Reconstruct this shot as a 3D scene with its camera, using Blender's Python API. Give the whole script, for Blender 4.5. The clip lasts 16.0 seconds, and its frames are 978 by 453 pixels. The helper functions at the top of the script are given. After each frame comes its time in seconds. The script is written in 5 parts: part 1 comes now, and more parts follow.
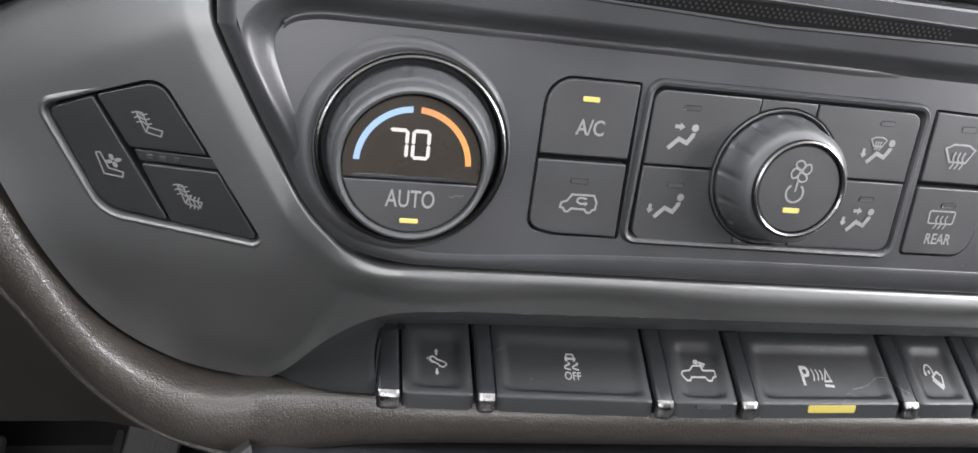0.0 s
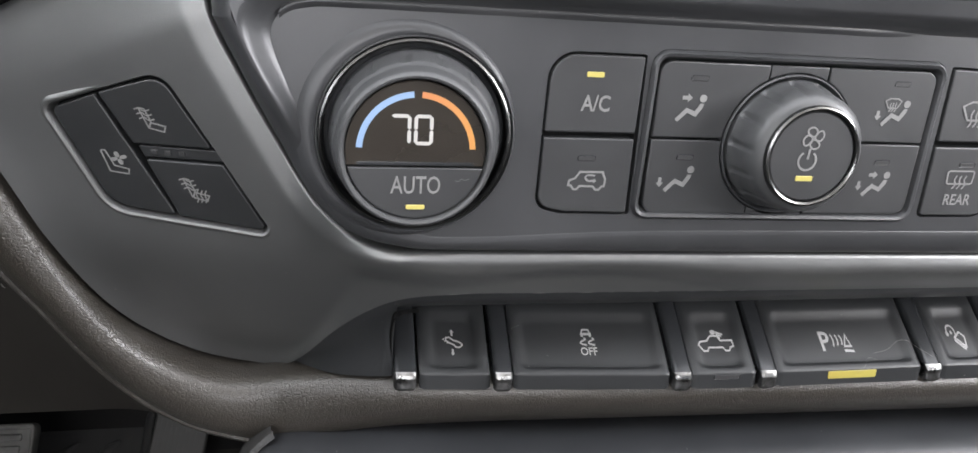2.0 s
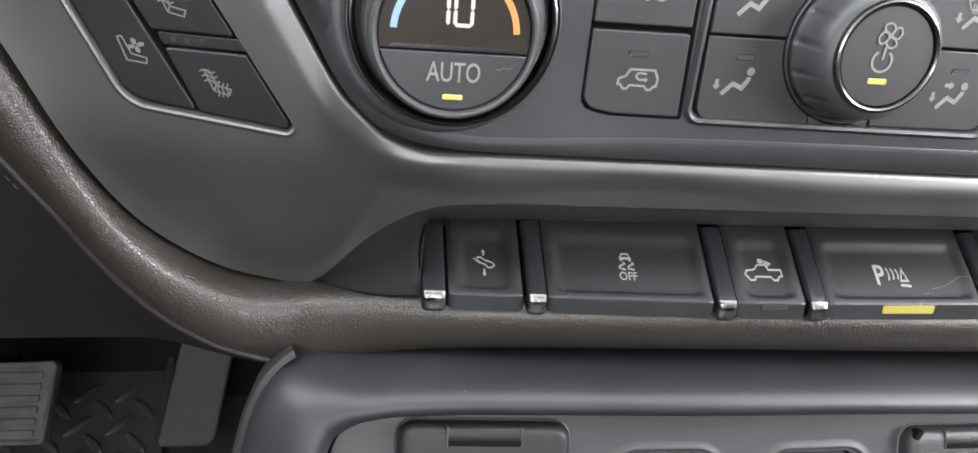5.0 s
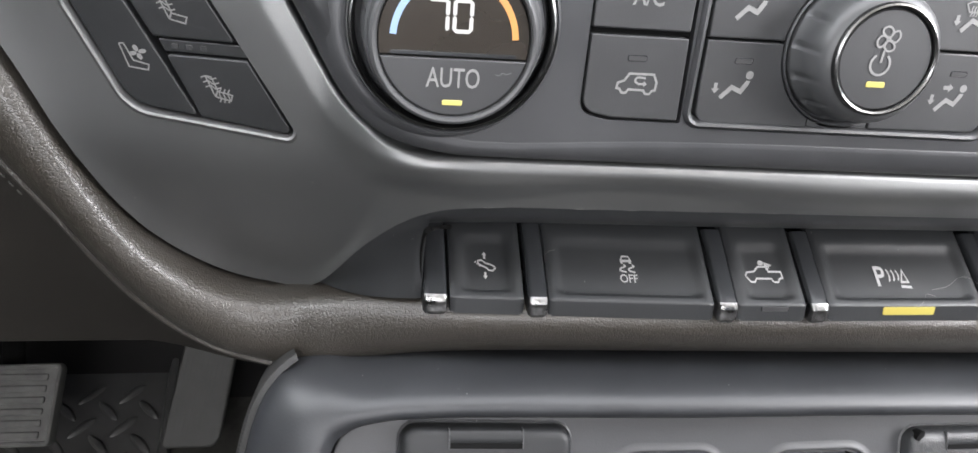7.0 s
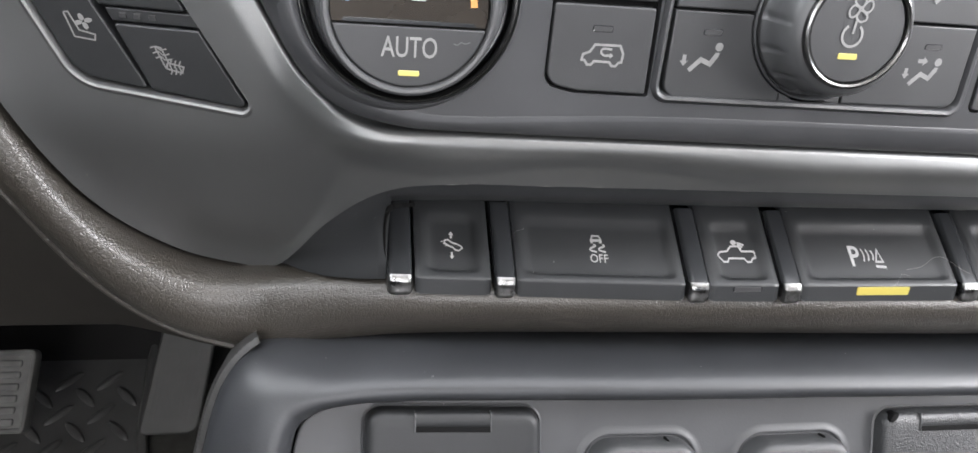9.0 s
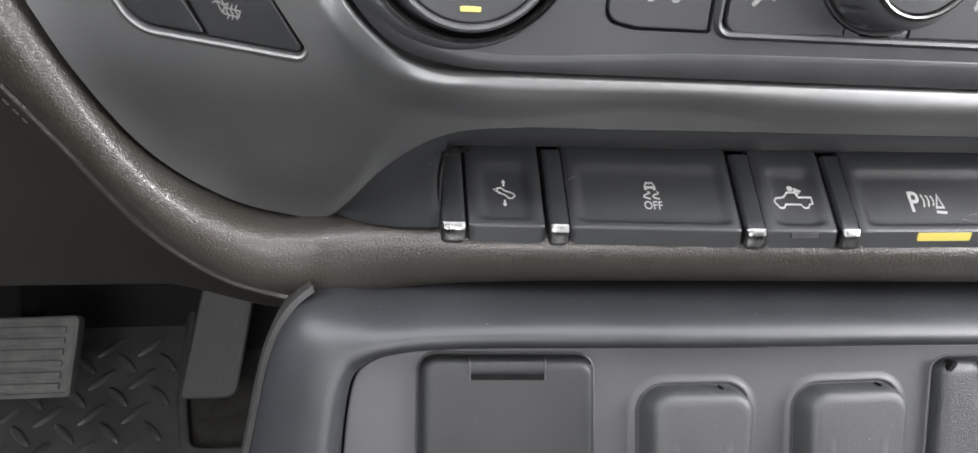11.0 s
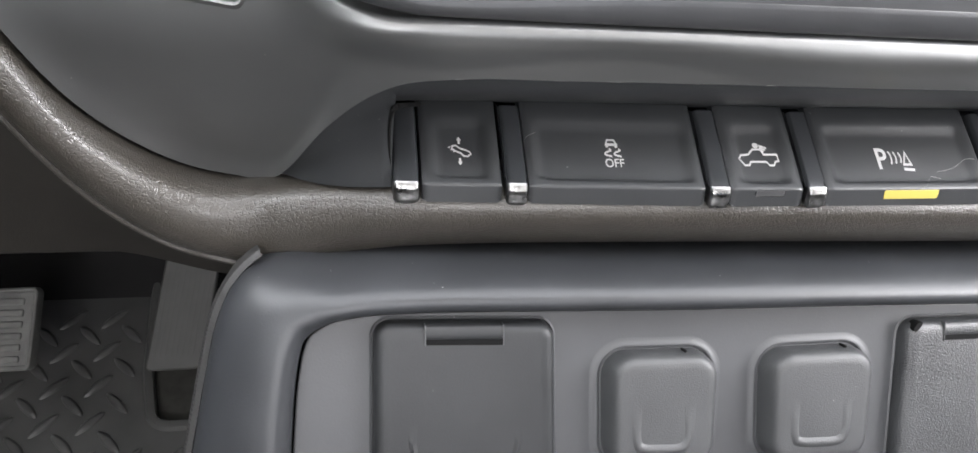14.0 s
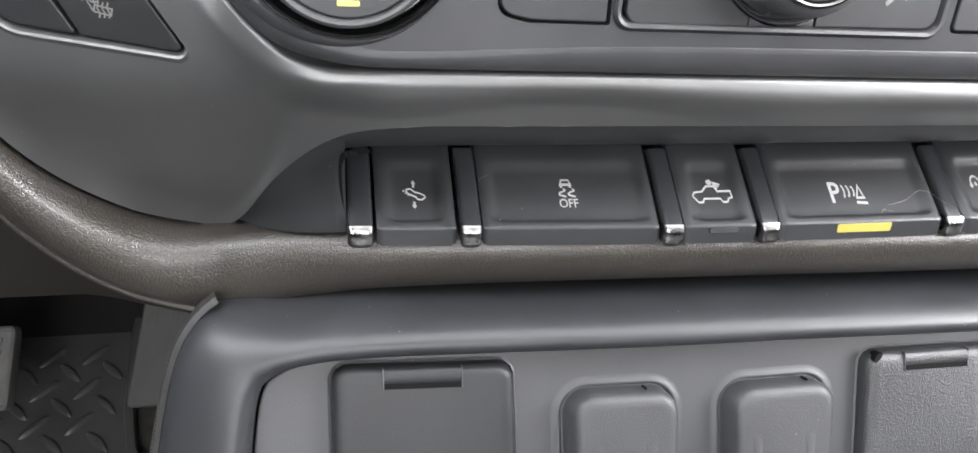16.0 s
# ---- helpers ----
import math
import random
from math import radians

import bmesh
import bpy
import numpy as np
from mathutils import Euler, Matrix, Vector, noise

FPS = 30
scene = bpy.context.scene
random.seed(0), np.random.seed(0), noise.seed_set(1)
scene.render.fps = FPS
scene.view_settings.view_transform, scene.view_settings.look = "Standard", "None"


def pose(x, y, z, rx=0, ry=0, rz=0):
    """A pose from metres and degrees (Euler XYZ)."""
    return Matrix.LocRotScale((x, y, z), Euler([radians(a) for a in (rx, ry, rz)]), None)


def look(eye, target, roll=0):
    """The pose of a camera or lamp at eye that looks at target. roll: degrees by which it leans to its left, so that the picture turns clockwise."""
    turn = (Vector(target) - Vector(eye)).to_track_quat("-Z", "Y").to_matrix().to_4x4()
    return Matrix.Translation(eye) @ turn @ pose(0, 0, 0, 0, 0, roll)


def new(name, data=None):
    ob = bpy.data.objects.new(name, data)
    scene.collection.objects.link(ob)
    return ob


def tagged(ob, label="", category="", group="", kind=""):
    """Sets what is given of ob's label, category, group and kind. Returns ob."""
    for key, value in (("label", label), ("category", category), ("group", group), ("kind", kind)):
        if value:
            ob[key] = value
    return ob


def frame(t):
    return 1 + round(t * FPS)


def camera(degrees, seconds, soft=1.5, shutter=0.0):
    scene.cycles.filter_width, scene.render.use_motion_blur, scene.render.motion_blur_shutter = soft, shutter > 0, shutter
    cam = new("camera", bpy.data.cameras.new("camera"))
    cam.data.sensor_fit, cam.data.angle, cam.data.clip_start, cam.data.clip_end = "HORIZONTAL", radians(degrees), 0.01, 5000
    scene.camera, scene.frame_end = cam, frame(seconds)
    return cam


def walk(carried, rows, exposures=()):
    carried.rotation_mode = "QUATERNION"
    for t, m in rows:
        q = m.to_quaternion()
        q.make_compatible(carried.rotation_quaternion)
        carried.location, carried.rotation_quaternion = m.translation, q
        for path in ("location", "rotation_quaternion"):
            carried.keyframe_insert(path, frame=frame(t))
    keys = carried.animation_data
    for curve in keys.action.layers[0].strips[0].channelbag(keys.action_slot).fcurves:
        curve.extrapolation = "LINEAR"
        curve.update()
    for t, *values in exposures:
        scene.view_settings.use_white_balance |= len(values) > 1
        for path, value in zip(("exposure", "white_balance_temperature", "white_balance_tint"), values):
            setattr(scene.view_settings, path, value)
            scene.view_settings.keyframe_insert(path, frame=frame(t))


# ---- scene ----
cam = camera(64.78, 16.0)
# the dash face leans back from upright; all dash places are in its own frame
LIFT = 0.186
DASH = Matrix.Translation((0, 0, 0.43 + LIFT)) @ Matrix.Rotation(radians(-18), 4, 'X')
PATH = [
    (0, (-0.06996, -0.19651, 0.05363), (0.3682, 1.6649, -0.5322), 6.88),
    (0.5, (-0.06697, -0.20102, 0.06091), (0.3372, 1.6747, -0.5033), 6.05),
    (1, (-0.06785, -0.19972, 0.05935), (0.3343, 1.6775, -0.5012), 5.86),
    (1.5, (-0.06870, -0.19565, 0.05627), (0.3035, 1.6569, -0.5993), 5.24),
    (2, (-0.06725, -0.19404, 0.05704), (0.3284, 1.6483, -0.6133), 4.10),
    (2.5, (-0.06845, -0.19087, 0.05236), (0.3330, 1.6483, -0.6230), 4.53),
    (3, (-0.06508, -0.19247, 0.05234), (0.3348, 1.6510, -0.6123), 4.79),
    (3.5, (-0.06643, -0.18320, 0.04004), (0.3080, 1.6461, -0.6766), 4.51),
    (4, (-0.07131, -0.19110, 0.04639), (0.2614, 1.6463, -0.6700), 4.41),
    (4.5, (-0.06948, -0.18571, 0.03521), (0.2776, 1.6364, -0.7127), 5.11),
    (7, (-0.06856, -0.18635, 0.03697), (0.2692, 1.6362, -0.7142), 4.75),
    (7.5, (-0.06375, -0.18506, 0.03710), (0.2826, 1.6363, -0.7130), 4.44),
    (8, (-0.06065, -0.18313, 0.03568), (0.3017, 1.6276, -0.7324), 4.48),
    (8.5, (-0.05964, -0.18118, 0.03235), (0.3114, 1.6253, -0.7417), 4.81),
    (9, (-0.06089, -0.18262, 0.03284), (0.3071, 1.6217, -0.7476), 5.10),
    (9.5, (-0.06228, -0.18371, 0.03177), (0.2990, 1.6208, -0.7513), 5.41),
    (10, (-0.06711, -0.18448, 0.02736), (0.2770, 1.6160, -0.7727), 5.06),
    (10.2, (-0.06981, -0.18296, 0.02367), (0.2562, 1.6028, -0.8158), 4.76),
    (12.3, (-0.06896, -0.18376, 0.02641), (0.2424, 1.5965, -0.8302), 3.11),
    (12.5, (-0.07285, -0.17867, 0.01842), (0.2430, 1.5908, -0.8586), 3.79),
    (13, (-0.06412, -0.17484, 0.01254), (0.2761, 1.5669, -0.9097), 3.93),
    (13.5, (-0.06142, -0.17533, 0.01332), (0.3042, 1.5607, -0.9100), 4.52),
    (14, (-0.06181, -0.17696, 0.01800), (0.3048, 1.5640, -0.8956), 4.45),
    (14.5, (-0.05912, -0.17683, 0.02020), (0.3175, 1.5696, -0.8787), 4.31),
    (15, (-0.05791, -0.17690, 0.02004), (0.3205, 1.5759, -0.8656), 4.37),
    (15.5, (-0.06085, -0.17967, 0.02410), (0.3086, 1.5749, -0.8619), 4.26),
    (16, (-0.05115, -0.17680, 0.02437), (0.3373, 1.5856, -0.8376), 3.50),
]
walk(cam, [(t, DASH @ look(eye, target, roll)) for t, eye, target, roll in PATH],
     [(0, -0.09), (1, -0.08), (1.5, -0.20), (2.5, -0.29), (3, -0.16), (3.5, -0.20), (4, -0.06), (4.5, -0.06), (7, 0.14), (8, 0.16), (10, 0.11), (12.5, 0.41), (14, 0.39), (15, 0.41), (16, 0.40)])


# ---- world and light ----
world = bpy.data.worlds.new("world")
scene.world = world
world.use_nodes = True
wn = world.node_tree.nodes
wl = world.node_tree.links
sky = wn.new("ShaderNodeTexSky")
sky.sky_type = "NISHITA"
sky.sun_disc = False
sky.sun_elevation = radians(48)
sky.sun_rotation = radians(60)
wl.new(sky.outputs[0], wn["Background"].inputs[0])
wn["Background"].inputs[1].default_value = 0.12


def window_light(name, eye, target, sx, sy, watts, colour):
    data = bpy.data.lights.new(name, "AREA")
    data.shape, data.size, data.size_y = "RECTANGLE", sx, sy
    data.energy, data.color = watts, colour
    ob = new(name, data)
    up = Vector((0, 0, LIFT))
    ob.matrix_basis = look(Vector(eye) + up, Vector(target) + up)
    return ob


# added lamp on the left, to light the footwell and bolster
window_light("added_light_left", (-0.735, 0.0, 0.79), (-0.1, 0.05, 0.30), 0.36, 0.46, 9.0, (0.94, 0.965, 1.0))
window_light("window_light_right", (1.09, -0.44, 0.95), (0.0, -0.30, 1.22), 0.78, 0.46, 42.5, (0.98, 0.97, 1.0))
window_light("window_light_front", (0.26, 0.05, 1.00), (0.26, -0.26, 0.30), 1.6, 0.76, 27.5, (0.96, 0.965, 1.0))
window_light("window_light_rear", (-0.22, -1.33, 0.96), (-0.1, -0.4, 1.30), 0.60, 0.30, 12.0, (0.98, 0.97, 1.0))
window_light("window_light_rear_left", (-0.735, -0.88, 0.91), (0.0, -0.5, 1.15), 0.60, 0.36, 7.5, (0.97, 0.97, 1.0))


# ---- materials ----
def material(name, colour, rough=0.5, metal=0.0, noise_scale=60.0, spread=0.25, bump=0.0, bump_scale=900.0,
             coat=0.0, rough_spread=0.08, dust=0.0, specular=0.5, leather=None):
    m = bpy.data.materials.new(name)
    m.use_nodes = True
    nt = m.node_tree
    b = nt.nodes["Principled BSDF"]
    b.inputs["Metallic"].default_value = metal
    b.inputs["Specular IOR Level"].default_value = specular
    b.inputs["Coat Weight"].default_value = coat
    b.inputs["Coat Roughness"].default_value = 0.12
    co = nt.nodes.new("ShaderNodeTexCoord")
    big = nt.nodes.new("ShaderNodeTexNoise")
    big.inputs["Scale"].default_value = noise_scale
    big.inputs["Detail"].default_value = 6
    nt.links.new(co.outputs["Object"], big.inputs["Vector"])
    ramp = nt.nodes.new("ShaderNodeMapRange")
    ramp.inputs["From Min"].default_value, ramp.inputs["From Max"].default_value = 0.3, 0.7
    ramp.inputs["To Min"].default_value, ramp.inputs["To Max"].default_value = 1 - spread, 1 + spread
    nt.links.new(big.outputs["Fac"], ramp.inputs["Value"])
    mul = nt.nodes.new("ShaderNodeVectorMath")
    mul.operation = "SCALE"
    mul.inputs[0].default_value = colour
    nt.links.new(ramp.outputs[0], mul.inputs["Scale"])
    out = mul.outputs[0]
    fine = nt.nodes.new("ShaderNodeTexNoise")
    fine.inputs["Scale"].default_value = bump_scale
    fine.inputs["Detail"].default_value = 3
    nt.links.new(co.outputs["Object"], fine.inputs["Vector"])
    if dust:
        speck = nt.nodes.new("ShaderNodeTexVoronoi")
        speck.inputs["Scale"].default_value = 270.0
        nt.links.new(co.outputs["Object"], speck.inputs["Vector"])
        cut = nt.nodes.new("ShaderNodeMapRange")
        cut.inputs["From Min"].default_value, cut.inputs["From Max"].default_value = 0.055, 0.025
        nt.links.new(speck.outputs["Distance"], cut.inputs["Value"])
        patch = nt.nodes.new("ShaderNodeTexWhiteNoise")
        nt.links.new(speck.outputs["Position"], patch.inputs["Vector"])
        some = nt.nodes.new("ShaderNodeMath")
        some.operation = "GREATER_THAN"
        some.inputs[1].default_value = 1 - dust
        nt.links.new(patch.outputs["Value"], some.inputs[0])
        both = nt.nodes.new("ShaderNodeMath")
        both.operation = "MULTIPLY"
        nt.links.new(cut.outputs[0], both.inputs[0])
        nt.links.new(some.outputs[0], both.inputs[1])
        mix = nt.nodes.new("ShaderNodeMix")
        mix.data_type = "RGBA"
        mix.inputs["B"].default_value = (0.32, 0.31, 0.30, 1)
        nt.links.new(both.outputs[0], mix.inputs["Factor"])
        nt.links.new(out, mix.inputs["A"])
        out = mix.outputs["Result"]
    nt.links.new(out, b.inputs["Base Color"])
    rr = nt.nodes.new("ShaderNodeMapRange")
    rr.inputs["To Min"].default_value, rr.inputs["To Max"].default_value = rough - rough_spread, rough + rough_spread
    nt.links.new(big.outputs["Fac"], rr.inputs["Value"])
    nt.links.new(rr.outputs[0], b.inputs["Roughness"])
    if bump or leather:
        bn = nt.nodes.new("ShaderNodeBump")
        bn.inputs["Strength"].default_value = bump if bump else leather
        bn.inputs["Distance"].default_value = 0.0003
        if leather:
            vor = nt.nodes.new("ShaderNodeTexVoronoi")
            vor.feature = "DISTANCE_TO_EDGE"
            vor.inputs["Scale"].default_value = bump_scale
            warp = nt.nodes.new("ShaderNodeMapping")
            warp.inputs["Scale"].default_value = (0.75, 1.0, 1.2)
            sway = nt.nodes.new("ShaderNodeTexNoise")
            sway.inputs["Scale"].default_value = bump_scale * 0.5
            shift = nt.nodes.new("ShaderNodeVectorMath")
            shift.operation = "MULTIPLY_ADD"
            shift.inputs[1].default_value = (0.0016, 0.0016, 0.0016)
            nt.links.new(co.outputs["Object"], sway.inputs["Vector"])
            nt.links.new(sway.outputs["Color"], shift.inputs[0])
            nt.links.new(co.outputs["Object"], shift.inputs[2])
            nt.links.new(shift.outputs[0], warp.inputs["Vector"])
            nt.links.new(warp.outputs[0], vor.inputs["Vector"])
            low = nt.nodes.new("ShaderNodeMapRange")
            low.interpolation_type = "SMOOTHSTEP"
            low.inputs["From Min"].default_value, low.inputs["From Max"].default_value = 0.02, 0.17
            nt.links.new(vor.outputs["Distance"], low.inputs["Value"])
            nt.links.new(low.outputs[0], bn.inputs["Height"])
            bn.inputs["Distance"].default_value = 0.0004
        else:
            nt.links.new(fine.outputs["Fac"], bn.inputs["Height"])
        nt.links.new(bn.outputs[0], b.inputs["Normal"])
    return m


def glow(name, colour, strength, colour2=None):
    m = bpy.data.materials.new(name)
    m.use_nodes = True
    nt = m.node_tree
    b = nt.nodes["Principled BSDF"]
    b.inputs["Base Color"].default_value = (*[0.3 * c for c in colour], 1)
    b.inputs["Roughness"].default_value = 0.3
    b.inputs["Emission Strength"].default_value = strength
    b.inputs["Emission Color"].default_value = (*colour, 1)
    if colour2:
        co = nt.nodes.new("ShaderNodeTexCoord")
        sep = nt.nodes.new("ShaderNodeSeparateXYZ")
        nt.links.new(co.outputs["Generated"], sep.inputs[0])
        mix = nt.nodes.new("ShaderNodeMix")
        mix.data_type = "RGBA"
        mix.inputs["A"].default_value, mix.inputs["B"].default_value = (*colour, 1), (*colour2, 1)
        nt.links.new(sep.outputs[0], mix.inputs["Factor"])
        nt.links.new(mix.outputs["Result"], b.inputs["Emission Color"])
    return m


M_SILVER = material("pewter_paint", (0.1465, 0.1485, 0.1475), 0.37, 0.74, 25, 0.07, 0.09, 2600, dust=0.05, rough_spread=0.05)
M_PLATE = material("charcoal_satin_plastic", (0.043, 0.044, 0.0462), 0.36, 0.2, 30, 0.12, 0.10, 2500, dust=0.07, rough_spread=0.12)
M_KEY = material("dark_grey_key_plastic", (0.024, 0.0247, 0.0258), 0.46, 0.0, 40, 0.12, 0.12, 2600, dust=0.03)
M_SEATKEY = material("seat_key_plastic", (0.0155, 0.0163, 0.0172), 0.40, 0.0, 40, 0.12, 0.10, 2600, dust=0.02)
M_SWITCH = material("black_switch_plastic", (0.020, 0.021, 0.022), 0.36, 0.0, 40, 0.12, 0.14, 2200, dust=0.10, specular=0.42)
M_GRIP = material("matte_grip_plastic", (0.046, 0.047, 0.0485), 0.42, 0.0, 40, 0.10, 0.10, 2400, dust=0.03)
M_WEAVE = material("dark_edge_weave", (0.022, 0.0215, 0.021), 0.6, 0.0, 300, 0.2)
M_GLOSS = material("piano_black", (0.020, 0.0212, 0.0228), 0.20, 0.0, 40, 0.2, dust=0.05, rough_spread=0.08, specular=0.4)
M_TIP = material("worn_chrome_tip", (0.23, 0.23, 0.228), 0.30, 1.0, 420, 0.40, 0.8, 420, rough_spread=0.12)
M_SATIN = material("satin_chrome", (0.15, 0.15, 0.149), 0.24, 1.0, 80, 0.08)
M_BOLSTER = material("brown_grey_grained_vinyl", (0.0320, 0.0284, 0.0238), 0.33, 0.0, 35, 0.08, 0, 900, leather=0.30, specular=0.66, rough_spread=0.03)
M_KNEE = material("dark_brown_vinyl", (0.027, 0.0247, 0.0215), 0.75, 0.0, 30, 0.15, 0, 900, leather=0.4, specular=0.2)
M_BEZEL = material("blue_black_moulded_plastic", (0.0215, 0.0227, 0.0250), 0.42, 0.0, 30, 0.16, 0.14, 1600, dust=0.24, specular=0.48)
M_HOOD = material("soft_black_hood_plastic", (0.0225, 0.0237, 0.025), 0.46, 0.0, 30, 0.12, 0.12, 1800, dust=0.08, specular=0.35)
M_PANEL = material("graphite_soft_plastic", (0.033, 0.034, 0.0360), 0.48, 0.0, 30, 0.10, 0.12, 1500, dust=0.05)
M_FLAP = material("grained_flap_plastic", (0.027, 0.028, 0.0290), 0.36, 0.0, 50, 0.12, 0.9, 1700, dust=0.04)
M_FLAPSMOOTH = material("worn_flap_plastic", (0.0165, 0.0172, 0.018), 0.46, 0.0, 50, 0.14, 0.16, 1800, dust=0.12, specular=0.3)
M_RUBBER = material("grey_rubber", (0.030, 0.031, 0.0320), 0.50, 0.0, 50, 0.10, 0.40, 2100, dust=0.05)
M_MAT = material("black_rubber_mat", (0.072, 0.0715, 0.070), 0.40, 0.0, 20, 0.2, 0.2, 600, dust=0.04)
# toe board carpet, darker than the floor's: footwell shade put into the colour
M_SHADED_CARPET = material("shaded_carpet", (0.0075, 0.0072, 0.007), 0.9, 0.0, 40, 0.3, 0.6, 700)
M_FLOOR = material("charcoal_carpet", (0.046, 0.045, 0.041), 0.95, 0.0, 60, 0.3, 0.6, 900, specular=0.2)
M_PEDAL = material("worn_pedal_rubber", (0.13, 0.13, 0.124), 0.55, 0.0, 60, 0.25, 0.2, 900)
M_ACCEL = material("grey_pedal_plastic", (0.062, 0.062, 0.059), 0.6, 0.0, 60, 0.12, 0.15, 900)
# near-black for black parts and, in gaps and slots, in place of their shade
M_DARK = material("black_part_and_gap_shade", (0.004, 0.004, 0.004), 0.85, specular=0.1)
M_DOT = material("black_rubber_dots", (0.010, 0.010, 0.0105), 0.6, specular=0.25)
M_HEADLINER = material("pale_headliner", (0.70, 0.675, 0.63), 0.9, 0.0, 12, 0.06, 0.2, 500)
M_TRIM = material("cabin_trim", (0.10, 0.097, 0.094), 0.8, 0.0, 12, 0.15, 0.2, 400)
M_PRINT = material("white_print", (0.17, 0.17, 0.166), 0.5, 0.0, 400, 0.12)
M_ROWPRINT = material("bright_white_print", (0.29, 0.29, 0.286), 0.5, 0.0, 400, 0.12)
M_GREYPRINT = material("unlit_lens", (0.029, 0.029, 0.030), 0.4)
# base lifted to brown in place of the cab's reflection in the glass
M_DISPLAY = material("display_glass", (0.026, 0.022, 0.018), 0.10, 0.0, 30, 0.2, coat=0.4)
M_THREAD = material("grey_thread", (0.050, 0.047, 0.042), 0.7, 0.0, 300, 0.2)
M_SCUFF = material("pale_scuff", (0.07, 0.07, 0.07), 0.6)
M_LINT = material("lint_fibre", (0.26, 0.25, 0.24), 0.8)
M_LED = glow("yellow_led", (0.95, 0.82, 0.24), 0.36)
M_AMBER = glow("amber_led", (0.74, 0.60, 0.14), 0.34, (0.74, 0.72, 0.18))
M_DIGIT = glow("white_digits", (1.0, 0.97, 0.93), 0.24)
M_COLD = glow("blue_arc", (0.42, 0.62, 0.95), 0.42)
M_HOT = glow("orange_arc", (0.95, 0.36, 0.14), 0.42, (0.95, 0.62, 0.12))


# ---- building tools: all dash parts are drawn in the dash's own upright frame (x right, y into the dash, z up the face) ----
def part(name, bm, mat, parent=None, label="", angle=35):
    bmesh.ops.recalc_face_normals(bm, faces=bm.faces)
    me = bpy.data.meshes.new(name)
    for f in bm.faces:
        f.smooth = True
    bm.to_mesh(me)
    bm.free()
    me.set_sharp_from_angle(angle=radians(angle))
    me.materials.append(mat)
    ob = new(name, me)
    if parent is None:
        ob.matrix_basis = DASH
    else:
        ob.parent = parent
        base = parent.get("base")
        if base is not None:
            ob.matrix_basis = Matrix.Translation([-c for c in base])
    if label:
        tagged(ob, label)
    return ob


def thing(name, base, label, category, group="", kind="", frame_matrix=None):
    ob = new(name)
    ob.empty_display_size = 0.01
    ob["base"] = list(base)
    ob.matrix_basis = (DASH if frame_matrix is None else frame_matrix) @ Matrix.Translation(base)
    return tagged(ob, label, category, group, kind)


def spline(pts, n=8, closed=False):
    """Catmull-Rom through a few points."""
    pts = [Vector(p) for p in pts]
    k = len(pts)
    out = []
    for i in range(k if closed else k - 1):
        if closed:
            p0, p1, p2, p3 = pts[i - 1], pts[i], pts[(i + 1) % k], pts[(i + 2) % k]
        else:
            p1, p2 = pts[i], pts[i + 1]
            p0 = pts[i - 1] if i else p1 * 2 - p2
            p3 = pts[i + 2] if i + 2 < k else p2 * 2 - p1
        for j in range(n):
            t = j / n
            out.append(0.5 * (2 * p1 + (p2 - p0) * t + (2 * p0 - 5 * p1 + 4 * p2 - p3) * t * t + (3 * p1 - p0 - 3 * p2 + p3) * t ** 3))
    if not closed:
        out.append(pts[-1])
    return out


def rounded(pts, radius, seg=6):
    """A closed outline with rounded corners; radius: one number or one a corner."""
    n = len(pts)
    rad = [radius] * n if isinstance(radius, (int, float)) else radius
    out = []
    for i in range(n):
        p, a, b = Vector(pts[i]), Vector(pts[i - 1]), Vector(pts[(i + 1) % n])
        da, db = (a - p).normalized(), (b - p).normalized()
        half = da.angle(db) / 2
        r = rad[i]
        if r < 1e-6:
            out.append(p)
            continue
        d = min(r / math.tan(half), 0.48 * (a - p).length, 0.48 * (b - p).length)
        r = d * math.tan(half)
        c = p + (da + db).normalized() * (r / math.sin(half))
        s, e = p + da * d - c, p + db * d - c
        turn = math.atan2(s.x * e.y - s.y * e.x, s.dot(e))
        for k in range(seg + 1):
            w = turn * k / seg
            out.append(c + Vector((s.x * math.cos(w) - s.y * math.sin(w), s.x * math.sin(w) + s.y * math.cos(w))))
    return out


def circle(cx, cz, r, n=64, a0=0.0, a1=360.0):
    full = abs(a1 - a0) >= 360
    return [Vector((cx + r * math.cos(radians(a0 + (a1 - a0) * k / (n if full else n - 1))),
                    cz + r * math.sin(radians(a0 + (a1 - a0) * k / (n if full else n - 1))))) for k in range(n)]


def area2(o):
    return sum(o[i - 1].x * o[i].y - o[i].x * o[i - 1].y for i in range(len(o)))


def inset(o, d):
    """Outline moved inwards by d."""
    s = 1 if area2(o) > 0 else -1
    n = len(o)
    out = []
    for i in range(n):
        a, p, b = o[i - 1], o[i], o[(i + 1) % n]
        e1, e2 = (p - a), (b - p)
        if e1.length < 1e-9 or e2.length < 1e-9:
            e1 = e2 = (b - a)
        n1 = Vector((-e1.y, e1.x)).normalized() * s
        n2 = Vector((-e2.y, e2.x)).normalized() * s
        m = n1 + n2
        m = m.normalized() if m.length > 1e-6 else n1
        out.append(p + m * (d / max(0.5, m.dot(n1))))
    return out


